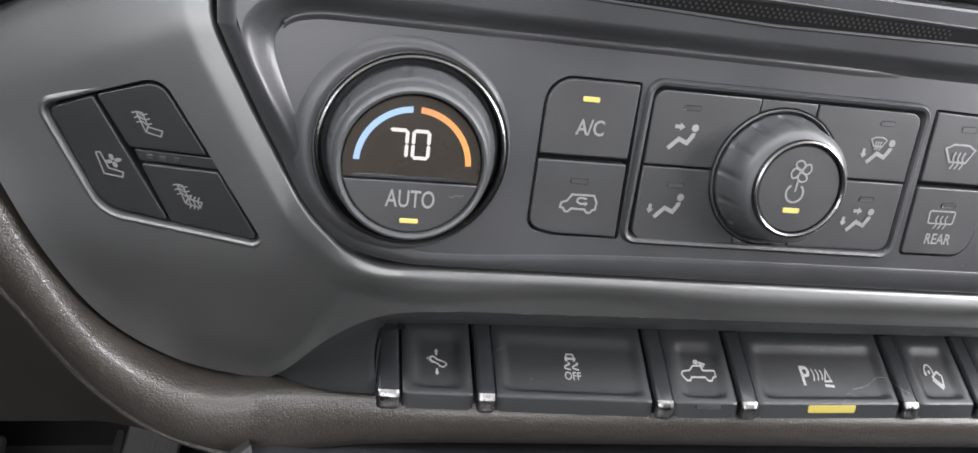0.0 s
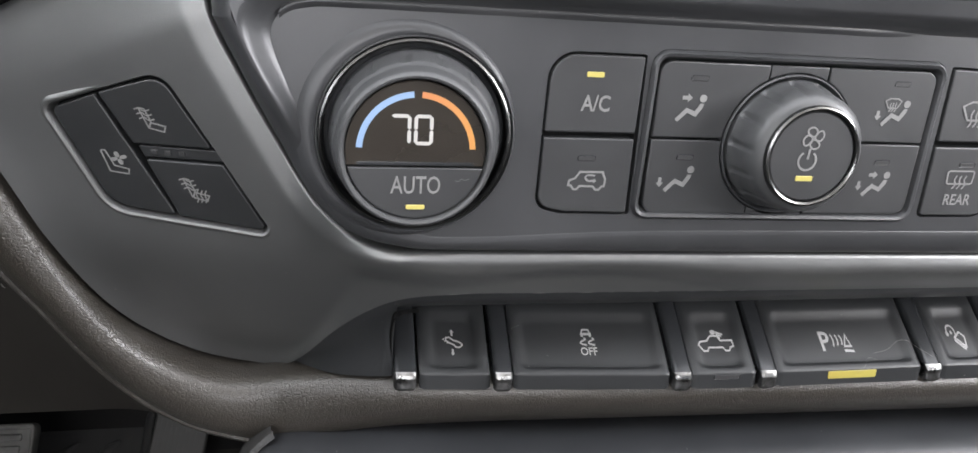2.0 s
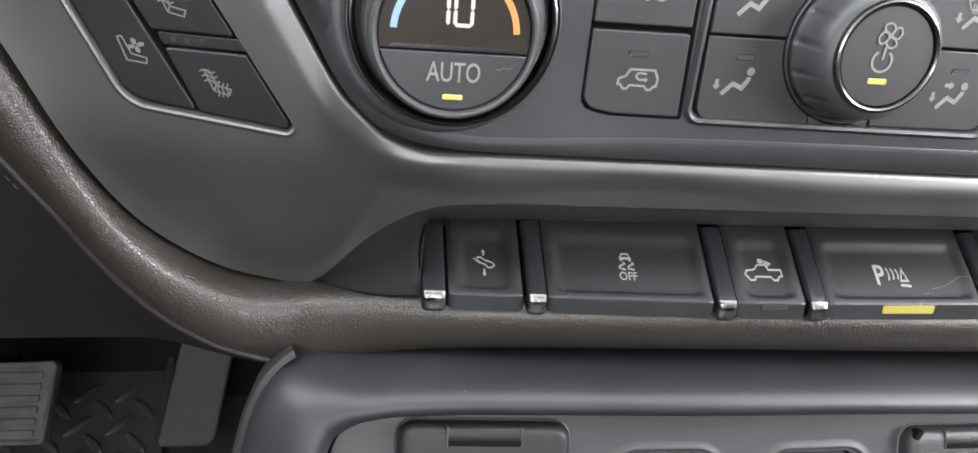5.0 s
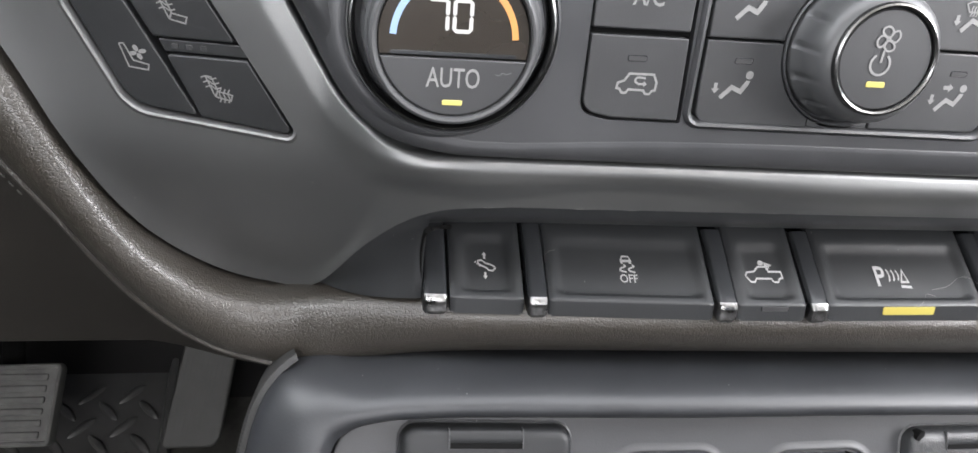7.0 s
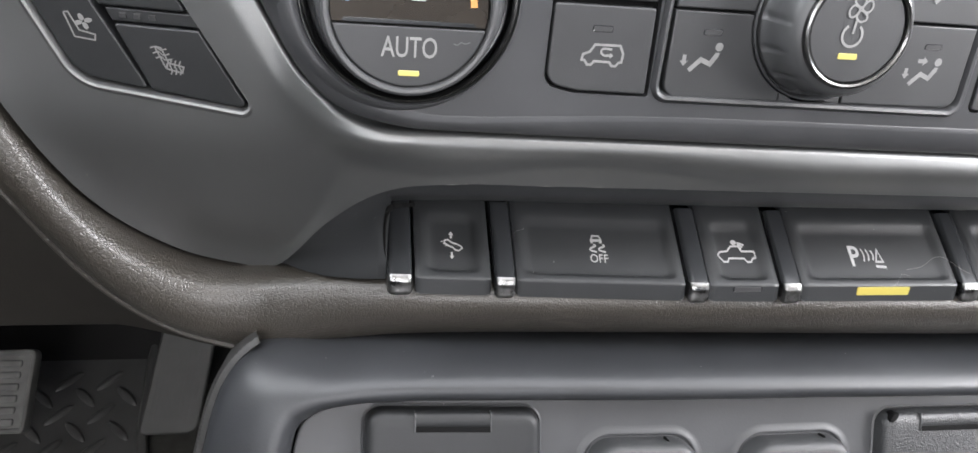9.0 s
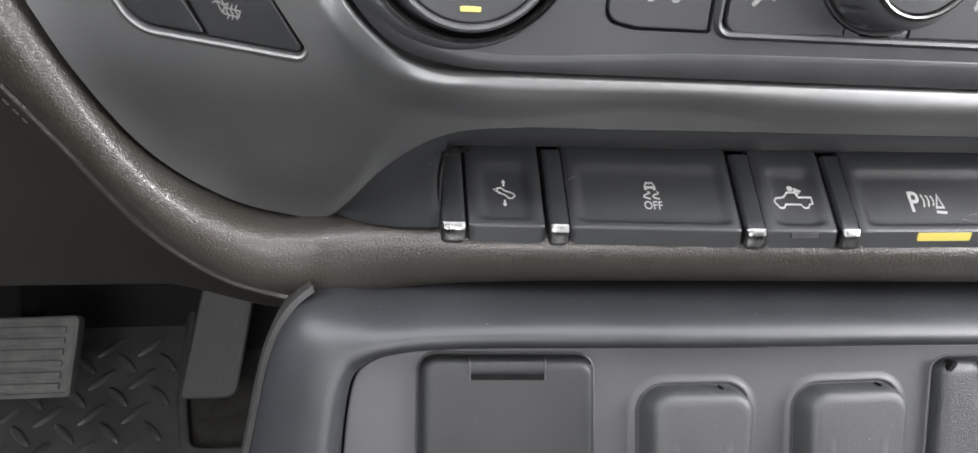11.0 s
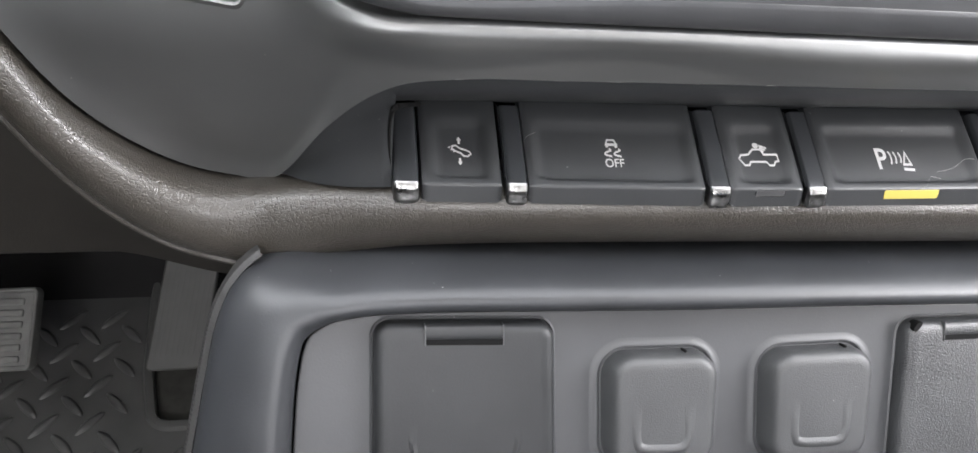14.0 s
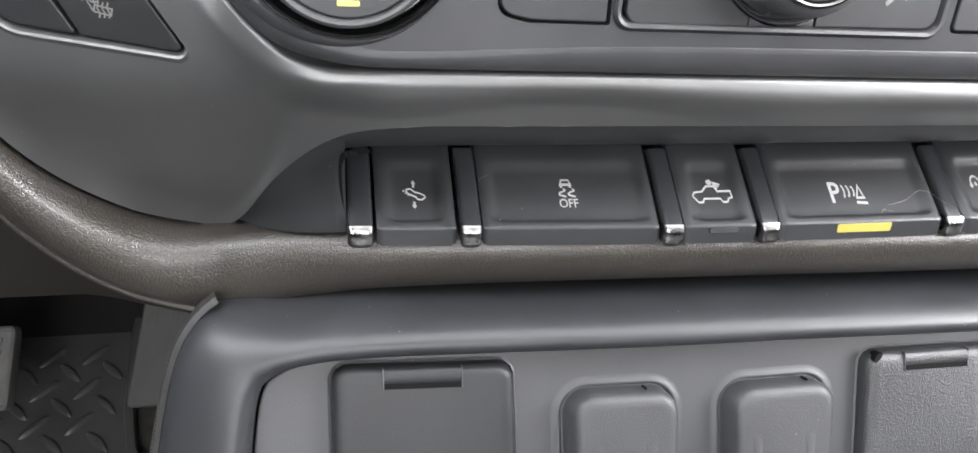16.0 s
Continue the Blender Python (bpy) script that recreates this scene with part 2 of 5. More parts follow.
def loft(bm, rings, closed=True):
    """Quads between rings of equal count; each ring is a list of 3D points."""
    vs = [[bm.verts.new(p) for p in r] for r in rings]
    n = len(vs[0])
    for a, b in zip(vs, vs[1:]):
        for i in range(n if closed else n - 1):
            j = (i + 1) % n
            bm.faces.new((a[i], a[j], b[j], b[i]))
    return vs


def slab(bm, outline, F, h0, h1, bev=0.0004, seg=3):
    """A plate with the outline, from height h0 to h1 over the surface F, with a rounded front edge."""
    rings = [[F(p.x, p.y, h0) for p in outline], [F(p.x, p.y, h1 - bev) for p in outline]]
    for k in range(1, seg + 1):
        w = math.pi / 2 * k / seg
        o = inset(outline, bev * (1 - math.cos(w)))
        rings.append([F(p.x, p.y, h1 - bev + bev * math.sin(w)) for p in o])
    o = inset(outline, bev * 1.25)
    rings.append([F(p.x, p.y, h1) for p in o])
    vs = loft(bm, rings)
    bm.faces.new(vs[-1])
    return vs


def band(bm, profile, outline, F):
    """A closed band round an outline: profile rows of (inset, height)."""
    loft(bm, [[F(p.x, p.y, h) for p in inset(outline, d)] for d, h in profile])


def stroke(bm, pts, w, F, h=0.0002, closed=False):
    """A printed line of width w."""
    pts = [Vector(p) for p in pts]
    n = len(pts)
    left, right = [], []
    for i, p in enumerate(pts):
        a = pts[i - 1] if (i or closed) else None
        b = pts[(i + 1) % n] if (i + 1 < n or closed) else None
        d1 = (p - a).normalized() if a is not None else (b - p).normalized()
        d2 = (b - p).normalized() if b is not None else d1
        m = Vector((-(d1 + d2).y, (d1 + d2).x))
        m = m.normalized() if m.length > 1e-6 else Vector((-d1.y, d1.x))
        s = w / 2 / max(0.5, m.dot(Vector((-d1.y, d1.x))))
        left.append(bm.verts.new(F(*(p + m * s), h)))
        right.append(bm.verts.new(F(*(p - m * s), h)))
    for i in range(n if closed else n - 1):
        j = (i + 1) % n
        bm.faces.new((left[i], left[j], right[j], right[i]))


def fill(bm, pts, F, h=0.0002):
    bm.faces.new([bm.verts.new(F(p[0], p[1], h)) for p in pts])


def at(pts, cx, cz, s, turn=0.0, sx=1.0):
    """Small drawings: points in a unit square, set at a place."""
    c, k = math.cos(radians(turn)), math.sin(radians(turn))
    return [(cx + s * sx * (x * c - z * k), cz + s * (x * k + z * c)) for x, z in pts]


def lettering(bm, text, x0, x1, z0, z1, F, h=0.0002, weight=0.016):
    """Built-in font, fitted into the box."""
    cu = bpy.data.curves.new("lettering", "FONT")
    cu.body, cu.size, cu.resolution_u, cu.offset = text, 1.0, 3, weight
    ob = new("lettering", cu)
    dg = bpy.context.evaluated_depsgraph_get()
    me = bpy.data.meshes.new_from_object(ob.evaluated_get(dg))
    xs = [v.co.x for v in me.vertices]
    ys = [v.co.y for v in me.vertices]
    vs = [bm.verts.new(F(x0 + (v.co.x - min(xs)) / (max(xs) - min(xs)) * (x1 - x0),
                         z0 + (v.co.y - min(ys)) / (max(ys) - min(ys)) * (z1 - z0), h)) for v in me.vertices]
    for p in me.polygons:
        try:
            bm.faces.new([vs[i] for i in p.vertices])
        except ValueError:
            pass
    bpy.data.objects.remove(ob)
    bpy.data.curves.remove(cu)
    bpy.data.meshes.remove(me)


def cut_out(ob, outlines, F, h0=-0.03, h1=0.03):
    """Cuts openings through a sheet."""
    bm = bmesh.new()
    for o in outlines:
        vs = loft(bm, [[F(p.x, p.y, h0) for p in o], [F(p.x, p.y, h1) for p in o]])
        bm.faces.new(vs[0])
        bm.faces.new(vs[1])
    bmesh.ops.recalc_face_normals(bm, faces=bm.faces)
    me = bpy.data.meshes.new("cutter")
    bm.to_mesh(me)
    bm.free()
    cutter = new("cutter", me)
    cutter.matrix_basis = ob.matrix_basis
    mod = ob.modifiers.new("cut", "BOOLEAN")
    mod.object, mod.operation, mod.solver = cutter, "DIFFERENCE", "EXACT"
    bpy.context.view_layer.update()
    dg = bpy.context.evaluated_depsgraph_get()
    done = bpy.data.meshes.new_from_object(ob.evaluated_get(dg))
    ob.modifiers.remove(mod)
    old = ob.data
    ob.data = done
    done.name = old.name
    bpy.data.meshes.remove(old)
    bpy.data.objects.remove(cutter)
    bpy.data.meshes.remove(me)


def smooth01(t):
    t = max(0.0, min(1.0, t))
    return t * t * (3 - 2 * t)


# surfaces: (u, v, height over the surface) to the dash frame
def F_face(u, v, h):
    return Vector((u, -h, v))


N_SEAT = Vector((0.24, 1.0, 0.10)).normalized() * -1


def F_seat(u, v, h):
    return Vector((u, 0.021 - 0.24 * (u + 0.089) - 0.10 * (v + 0.022), v)) + N_SEAT * h


def bend(x):
    """The switch row falls back a little towards the driver."""
    d = 0.055 - x
    return 0.12 * 0.5 * (d + math.sqrt(d * d + 0.0004)) - 0.0003


def F_low(u, v, h):
    """The lower panel: v up the panel from its upper edge."""
    d = 0.045 - u
    return Vector((u, 0.0146 + 0.34 * v - 0.94 * h + 0.05 * 0.5 * (d + math.sqrt(d * d + 0.0004)), -0.111 + 0.94 * v + 0.34 * h))


# ---- pewter surround with the opening for the climate panel ----
XR = 0.30
OPENING = spline([(-0.0985, 0.140), (-0.0985, 0.080), (-0.0985, 0.052), (-0.0982, 0.0380), (-0.0908, 0.0215), (-0.0822, 0.0052), (-0.0735, -0.0100),
                  (-0.0640, -0.0182), (-0.0585, -0.0205), (-0.0520, -0.0218), (-0.0440, -0.0221), (-0.0300, -0.0223), (0.020, -0.0229), (0.080, -0.0236), (0.18, -0.0246), (XR, -0.0256)], 8)
OUTER = spline([(-0.230, 0.140), (-0.215, 0.090), (-0.195, 0.050), (-0.164, 0.000), (-0.1480, -0.0320), (-0.1320, -0.0600), (-0.1130, -0.0775),
                (-0.0960, -0.0830), (-0.0826, -0.0819), (-0.0665, -0.0567), (-0.0515, -0.0421), (-0.0340, -0.0377), (-0.002, -0.0376), (0.080, -0.0381), (0.18, -0.0385), (XR, -0.0389)], 8)


def pewter_base(x, z):
    right = 0.0040 + 0.42 * max(0.0, -0.028 - z)
    fall = -0.022 - z
    left = 0.021 - 0.24 * (x + 0.089) + (0.10 * fall if fall < 0 else 0.10 * fall + 7.0 * fall * fall)
    rise = z - 0.0364 - 0.416 * (x + 0.1044)
    left = min(left, 0.085) + 0.10 * (rise + math.sqrt(rise * rise + 2e-6)) * smooth01((-0.075 - x) / 0.02)
    return right + (left - right) * smooth01((-0.028 - x) / 0.055)


def facet_width(x):
    return 0.0026 + 0.0040 * smooth01((-0.042 - x) / 0.035) + 0.0021 * smooth01((x + 0.035) / 0.065)


def pewter_depth(x, z, d, wide=None):
    """Depth of the painted surround: a facet along the opening, a crease, then the broad face."""
    side = smooth01((-0.045 - x) / 0.035)
    wide = facet_width(x) if wide is None else wide
    base = pewter_base(x, z)
    ridge = 0.0012
    roll = max(0.0, 1 - d / (1.3 * wide)) ** 1.5 * 1.3 * wide / 1.5
    low = ridge + (0.34 - 0.08 * smooth01((x + 0.02) / 0.07)) * roll + (base - ridge) * smooth01((d - 0.6 * wide) / 0.0125)
    fold = wide - d
    left = base + 0.12 * (fold + math.sqrt(fold * fold + 5e-7))
    lip = 0.0006 * max(0.0, 1 - d / 0.0009) ** 2
    return low + (left - low) * side + lip


def pewter_surround():
    ob_bm = bmesh.new()
    near = [0.0, 0.04, 0.08, 0.14, 0.22, 0.3, 0.4, 0.5, 0.6, 0.7, 0.8, 0.9, 1.0, 1.12, 1.25]
    far = [0.04, 0.09, 0.15, 0.22, 0.30, 0.38, 0.46, 0.54, 0.62, 0.70, 0.77, 0.83, 0.88, 0.92, 0.96, 1.0]
    rows = [[] for _ in near + far]
    for a, b in zip(OPENING, OUTER):
        wide, length = facet_width(a.x), (b - a).length
        reach = [f * wide for f in near] + [1.25 * wide + (length - 1.25 * wide) * f for f in far]
        for row, d in zip(rows, reach):
            p = a.lerp(b, d / length)
            e = max(0.0, 1 - (length - d) / 0.015)
            bowl = 0.0034 * smooth01((-0.030 - p.y) / 0.022)
            curl = ((0.0012 + bowl) * e * e - bowl) * smooth01((-0.060 - b.x) / 0.02) * smooth01((d - 2 * wide) / 0.01)
            row.append(Vector((p.x, pewter_depth(p.x, p.y, d, wide) - curl, p.y)))
    back = [Vector((p.x, p.y + 0.012, p.z)) for p in rows[0]]
    edge = [Vector((p.x + 0.0001, p.y + 0.0008, p.z + 0.0002)) for p in rows[0]]
    under = [Vector((p.x, p.y + 0.0010, p.z - 0.0004)) for p in rows[-1]]
    deep = [Vector((p.x * 0.992, p.y + 0.0080, p.z * 0.985)) for p in rows[-1]]
    loft(ob_bm, [back, edge] + rows + [under, deep], closed=False)
    return part("face", ob_bm, M_SILVER, None, "", 40)


SURROUND = thing("pewter_surround", (0.0, 0.02, -0.04), "pewter-grey painted dash surround round the climate panel", "dash trim")
SURROUND_FACE = pewter_surround()


def lathe(bm, profile, cx, cz, F, n=72, close=True, wobble=None):
    """Rings of (radius, height) round a centre on the face."""
    rings = []
    for r, h in profile:
        ring = []
        for k in range(n):
            a = 2 * math.pi * k / n
            q = r * (wobble(a, h) if wobble else 1.0)
            ring.append(F(cx + q * math.cos(a), cz + q * math.sin(a), h))
        rings.append(ring)
    vs = loft(bm, rings)
    if close:
        bm.faces.new(vs[-1])
    return vs


# ---- seat heating switches in the surround ----
POCKET = rounded([(-0.1437, 0.0100), (-0.1290, -0.0187), (-0.0846, -0.0232), (-0.1120, 0.0214)], [0.0025, 0.010, 0.0016, 0.006], 8)
cut_out(SURROUND_FACE, [inset(POCKET, -0.0004)], F_seat)
SURROUND_FACE.parent = SURROUND
SURROUND_FACE.matrix_basis = Matrix.Translation([-c for c in SURROUND["base"]])


def seat_symbol(bm, cx, cz, s, F, fan=False, two=False):
    w = 0.00042
    if fan:
        stroke(bm, at([(-0.62, 0.62), (-0.42, 0.66), (-0.05, -0.25), (0.62, -0.42), (0.58, -0.72), (-0.28, -0.62), (-0.62, 0.62)], cx, cz, s, 0, 1.22), w, F)
        for k in range(4):
            w0 = radians(20 + 90 * k)
            cxk, czk = 0.18 + 0.23 * math.cos(w0), 0.22 + 0.23 * math.sin(w0)
            fill(bm, at([(cxk + 0.19 * math.cos(q) * math.cos(w0) - 0.12 * math.sin(q) * math.sin(w0), czk + 0.19 * math.cos(q) * math.sin(w0) + 0.12 * math.sin(q) * math.cos(w0))
                         for q in [2 * math.pi * j / 12 for j in range(12)]], cx, cz, s, 0, 1.22), F, 0.00022 + 0.00002 * k)
    else:
        stroke(bm, at([(-0.42, 0.62), (-0.15, 0.58), (0.12, -0.18), (-0.02, -0.50), (-0.42, 0.62)], cx, cz, s, 0, 1.22), w, F)
        stroke(bm, at([(0.02, -0.55), (0.10, -0.22), (0.78, -0.38), (0.70, -0.72), (0.02, -0.55)], cx, cz, s, 0, 1.22), w, F)
        for k in range(3):
            z = 0.52 - 0.27 * k
            x = -0.62 + 0.10 * k
            stroke(bm, spline(at([(x, z), (x + 0.25, z + 0.10), (x + 0.45, z - 0.06), (x + 0.72, z + 0.03)], cx, cz, s, 0, 1.22), 3), w * 0.9, F, 0.00025)
        if two:
            for k in range(3):
                x = 0.20 + 0.20 * k
                stroke(bm, spline(at([(x, -0.85), (x + 0.06, -0.6), (x - 0.02, -0.35), (x + 0.06, -0.05)], cx, cz, s, 0, 1.22), 3), w * 0.9, F, 0.00025)


def seat_switches():
    th = thing("seat_switch_pad", (-0.115, 0.030, -0.02), "dark four-part seat heating and cooling switch pad set into pewter trim", "switch pad")
    bm = bmesh.new()
    proud = [smooth01((0.35 - ((p.x + 0.115) + 1.5 * (p.y + 0.002)) / 0.016) / 0.7) for p in POCKET]
    loft(bm, [[F_seat(p.x, p.y, h - 0.0011 * (1 - k)) for p, k in zip(inset(POCKET, d), proud)]
              for d, h in ((-0.0026, -0.0004), (-0.0018, 0.0003), (-0.0010, 0.0006), (-0.0004, 0.0004), (0.0000, -0.0004), (0.0003, -0.0050))])
    part("pocket_lip", bm, M_SILVER, SURROUND, "rounded pewter lip round the switch pad")
    bm = bmesh.new()
    slab(bm, inset(POCKET, -0.0002), F_seat, -0.0075, -0.0040, 0.0001, 1)
    part("tray", bm, M_DARK, th)
    keys = [("key", [(-0.1424, 0.0094), (-0.1292, -0.0175), (-0.1112, -0.0196), (-0.1303, 0.0142)], [0.002, 0.0095, 0.0006, 0.0006]),
            ("key", [(-0.1293, 0.0147), (-0.1213, 0.0010), (-0.0999, 0.0010), (-0.1122, 0.0204)], [0.0006, 0.0006, 0.0006, 0.0055]),
            ("key", [(-0.1184, -0.0034), (-0.1104, -0.0198), (-0.0857, -0.0225), (-0.0971, -0.0034)], [0.0006, 0.0006, 0.0012, 0.0006])]
    made = []
    for nm, pts, r in keys:
        bm = bmesh.new()
        o = rounded(pts, r, 5)
        slab(bm, o, F_seat, -0.0040, -0.0003, 0.00045, 3)
        k = part(nm, bm, M_SEATKEY, th)
        made.append(k)
    for k, (x, z, s, f, t2) in zip(made, [(-0.1266, -0.0046, 0.0048, True, False), (-0.1163, 0.0084, 0.0047, False, False), (-0.1060, -0.0111, 0.0047, False, True)]):
        bm = bmesh.new()
        seat_symbol(bm, x, z, s, lambda u, v, h: F_seat(u, v, h - 0.0003), f, t2)
        part("symbol", bm, M_PRINT, k, "white printed seat symbol")
    bm = bmesh.new()
    slab(bm, rounded([(-0.1203, 0.0004), (-0.1187, -0.0028), (-0.0972, -0.0028), (-0.0988, 0.0004)], 0.0004, 3), F_seat, -0.0040, -0.0009, 0.0003)
    bar = part("light_bar", bm, M_SEATKEY, th)
    for x in (-0.1158, -0.1122, -0.1084):
        bm = bmesh.new()
        slab(bm, rounded([(x - 0.0009, -0.0019), (x + 0.0009, -0.0019), (x + 0.0008, -0.0006), (x - 0.0010, -0.0006)], 0.0002, 2), F_seat, -0.002, -0.0007, 0.0001, 1)
        part("indicator", bm, M_GREYPRINT, bar)


seat_switches()

# ---- climate panel ----
DIAL = (-0.0465, 0.0113)
FAN = (0.0588, 0.0110)
PANEL = thing("climate_panel", (0.08, 0.02, -0.02), "charcoal climate control panel with dial, fan knob and keys", "climate panel")


POCKET_IN = spline([(XR, 0.0433), (0.10, 0.0433), (0.0, 0.0433), (-0.0600, 0.0433), (-0.0735, 0.0428), (-0.0798, 0.0400), (-0.0817, 0.0335), (-0.0765, 0.0190), (-0.0725, 0.0100), (-0.0665, -0.0020),
                    (-0.0580, -0.0105), (-0.0460, -0.0155), (-0.030, -0.0166), (0.02, -0.0150), (0.12, -0.0152), (XR, -0.0158)], 8)
RIDGE = spline([(XR, 0.0492), (0.10, 0.0492), (0.0, 0.0492), (-0.0600, 0.0492), (-0.0760, 0.0487), (-0.0848, 0.0452), (-0.0888, 0.0367), (-0.0805, 0.0190), (-0.0755, 0.0090), (-0.0685, -0.0035),
                (-0.0600, -0.0127), (-0.0475, -0.0173), (-0.031, -0.0183), (0.02, -0.0164), (0.12, -0.0166), (XR, -0.0172)], 8)
UP = 0.0055


def F_up(u, v, h):
    """The upper face, leaning out towards its top."""
    return F_face(u, v, UP + 0.17 * max(0.0, v - 0.0492) + h)


def frame_height(z):
    return 0.0001 + (UP - 0.0001) * smooth01((z - 0.004) / 0.022)


def face_plate():
    # sunk face with openings for the keys
    bm = bmesh.new()
    vs = loft(bm, [[F_face(p.x, p.y, 0) for p in POCKET_IN], [F_face(p.x, p.y, -0.004) for p in POCKET_IN]])
    bm.faces.new(vs[0])
    bm.faces.new(vs[1])
    tmp = part("face", bm, M_PLATE, None)
    cut_out(tmp, [AC_O, MODE_O, DEF_O, circle(*DIAL, 0.0246, 80)], F_face)
    tmp.parent = PANEL
    tmp.matrix_basis = Matrix.Translation([-c for c in PANEL["base"]])
    for p in tmp.data.polygons:
        p.use_smooth = False
    # sloping wall round the sunk face
    bm = bmesh.new()
    rows = []
    for t, k in ((0, 0.0), (0.12, 0.05), (0.28, 0.20), (0.45, 0.44), (0.62, 0.70), (0.78, 0.89), (0.9, 0.98), (1.0, 1.0)):
        rows.append([F_face(*a.lerp(b, t), k * frame_height(a.lerp(b, t).y) - (0.0001 if t == 0 else 0)) for a, b in zip(POCKET_IN, RIDGE)])
    loft(bm, rows, False)
    part("pocket_wall", bm, M_PLATE, PANEL, "", 60)
    # soft bead where the upper wall meets the sunk face
    line = [p for p in POCKET_IN if p.y > 0.0395 and p.x < 0.11]
    bm = bmesh.new()
    rows = []
    for d, h in ((-0.0014, -0.0002), (-0.0009, 0.0002), (-0.0003, 0.00070), (0.0002, 0.00095), (0.0007, 0.00085), (0.0012, 0.0002)):
        rows.append([F_face(p.x, p.y + d, h * (1 - 0.75 * math.exp(-((p.x + 0.025) / 0.014) ** 2)) * (1 - smooth01((p.x - 0.04) / 0.065)) - 0.0003 * smooth01((p.x - 0.09) / 0.015)) for p in line])
    loft(bm, rows, False)
    part("bead", bm, M_PLATE, PANEL, "", 75)
    # outer side wall down to the gap
    inner = spline([(-0.0903, 0.140), (-0.0903, 0.080), (-0.0903, 0.055), (-0.0901, 0.0410), (-0.0888, 0.0367), (-0.0805, 0.0190), (-0.0755, 0.0090), (-0.0685, -0.0035), (-0.0600, -0.0127), (-0.0475, -0.0173), (-0.031, -0.0183), (0.02, -0.0164), (0.12, -0.0166), (XR, -0.0172)], 8)
    outer = spline([(-0.0957, 0.140), (-0.0957, 0.080), (-0.0957, 0.055), (-0.0955, 0.0400), (-0.0948, 0.0370), (-0.0865, 0.0195), (-0.0808, 0.0085), (-0.0728, -0.0060), (-0.0630, -0.0158), (-0.0485, -0.0203), (-0.032, -0.0213), (0.02, -0.0220), (0.12, -0.0232), (XR, -0.0248)], 8)
    bm = bmesh.new()
    rows = []
    for t, k in ((0, 0.0), (0.10, 0.01), (0.25, 0.06), (0.42, 0.15), (0.60, 0.30), (0.78, 0.52), (0.90, 0.74), (0.97, 0.90), (1.0, 1.05), (1.0, 3.4)):
        rows.append([F_face(*a.lerp(b, t), frame_height(a.y) - k * (frame_height(a.y) + 0.0022 + 0.0018 * smooth01((a.y + 0.012) / 0.02))) for a, b in zip(inner, outer)])
    loft(bm, rows, False)
    part("side_wall", bm, M_PLATE, PANEL, "", 60)
    # upper face over the sunk face
    o = [p for p in RIDGE if p.y > 0.0362 and p.x < -0.055] + [Vector((-0.0901, 0.0410)), Vector((-0.0903, 0.0492))]
    bm = bmesh.new()
    bm.faces.new([bm.verts.new(F_up(p.x, p.y, 0)) for p in o])
    loft(bm, [[F_up(x, z, 0) for x in (-0.0903, -0.0600, 0.0, 0.10, XR)] for z in (0.0492, 0.0625)], False)
    part("upper_face", bm, M_PLATE, PANEL)
    # step up to the dark panel above
    prof = [(0.0625, -0.0078), (0.0632, -0.0076), (0.0638, -0.0058), (0.0640, -0.0003), (0.0650, -0.0003), (0.0652, -0.0063), (0.0660, -0.0075), (0.0675, -0.0079), (0.0900, -0.0063), (0.1400, 0.0037)]
    bm = bmesh.new()
    loft(bm, [[Vector((x, y, z + (0.0 if z < 0.0626 else 0.004 * smooth01((0.0 - x) / 0.09)))) for z, y in prof] for x in (-0.0903, -0.08, -0.07, -0.055, -0.04, -0.02, 0.0, 0.1, XR)], False)
    part("top_step", bm, M_BEZEL, PANEL)


AC_O = rounded([(-0.0128, 0.0345), (-0.0134, -0.0080), (-0.006, -0.0097), (0.0142, -0.0100), (0.0138, 0.0345)], [0.0075, 0.004, 0.012, 0.0008, 0.0008], 6)
MODE_O = rounded([(0.0152, 0.0362), (0.0143, -0.0112), (0.1052, -0.0122), (0.1053, 0.0362)], 0.0048, 7)
DEF_O = rounded([(0.1065, 0.0350), (0.1073, -0.0105), (0.1320, -0.0105), (0.1350, 0.0200), (0.1340, 0.0345)], [0.0008, 0.002, 0.007, 0.02, 0.007], 6)
face_plate()


def key(outline, name="key", top=0.0006, bev=0.00045):
    bm = bmesh.new()
    slab(bm, outline, F_face, -0.0030, top, bev, 3)
    return part(name, bm, M_KEY, PANEL)


def face_at(top):
    return lambda u, v, h: F_face(u, v, h + top)


def led(parent, x, z, w, hgt, lit, F, slant=0.0):
    bm = bmesh.new()
    slab(bm, rounded([(x - w / 2, z - hgt / 2), (x + w / 2, z - hgt / 2), (x + w / 2 + slant, z + hgt / 2), (x - w / 2 + slant, z + hgt / 2)], 0.0003, 2), F, -0.0008, 0.00025 if lit else 0.00012, 0.0001, 1)
    part("indicator", bm, M_LED if lit else M_GREYPRINT, parent, "lit yellow indicator" if lit else "")
    if not lit:
        bm = bmesh.new()
        band(bm, [(-0.00022, 0.0), (-0.00012, 0.00016), (0.0, 0.00010)], rounded([(x - w / 2, z - hgt / 2), (x + w / 2, z - hgt / 2), (x + w / 2 + slant, z + hgt / 2), (x - w / 2 + slant, z + hgt / 2)], 0.0003, 2), F)
        part("indicator_rim", bm, M_GLOSS, parent)


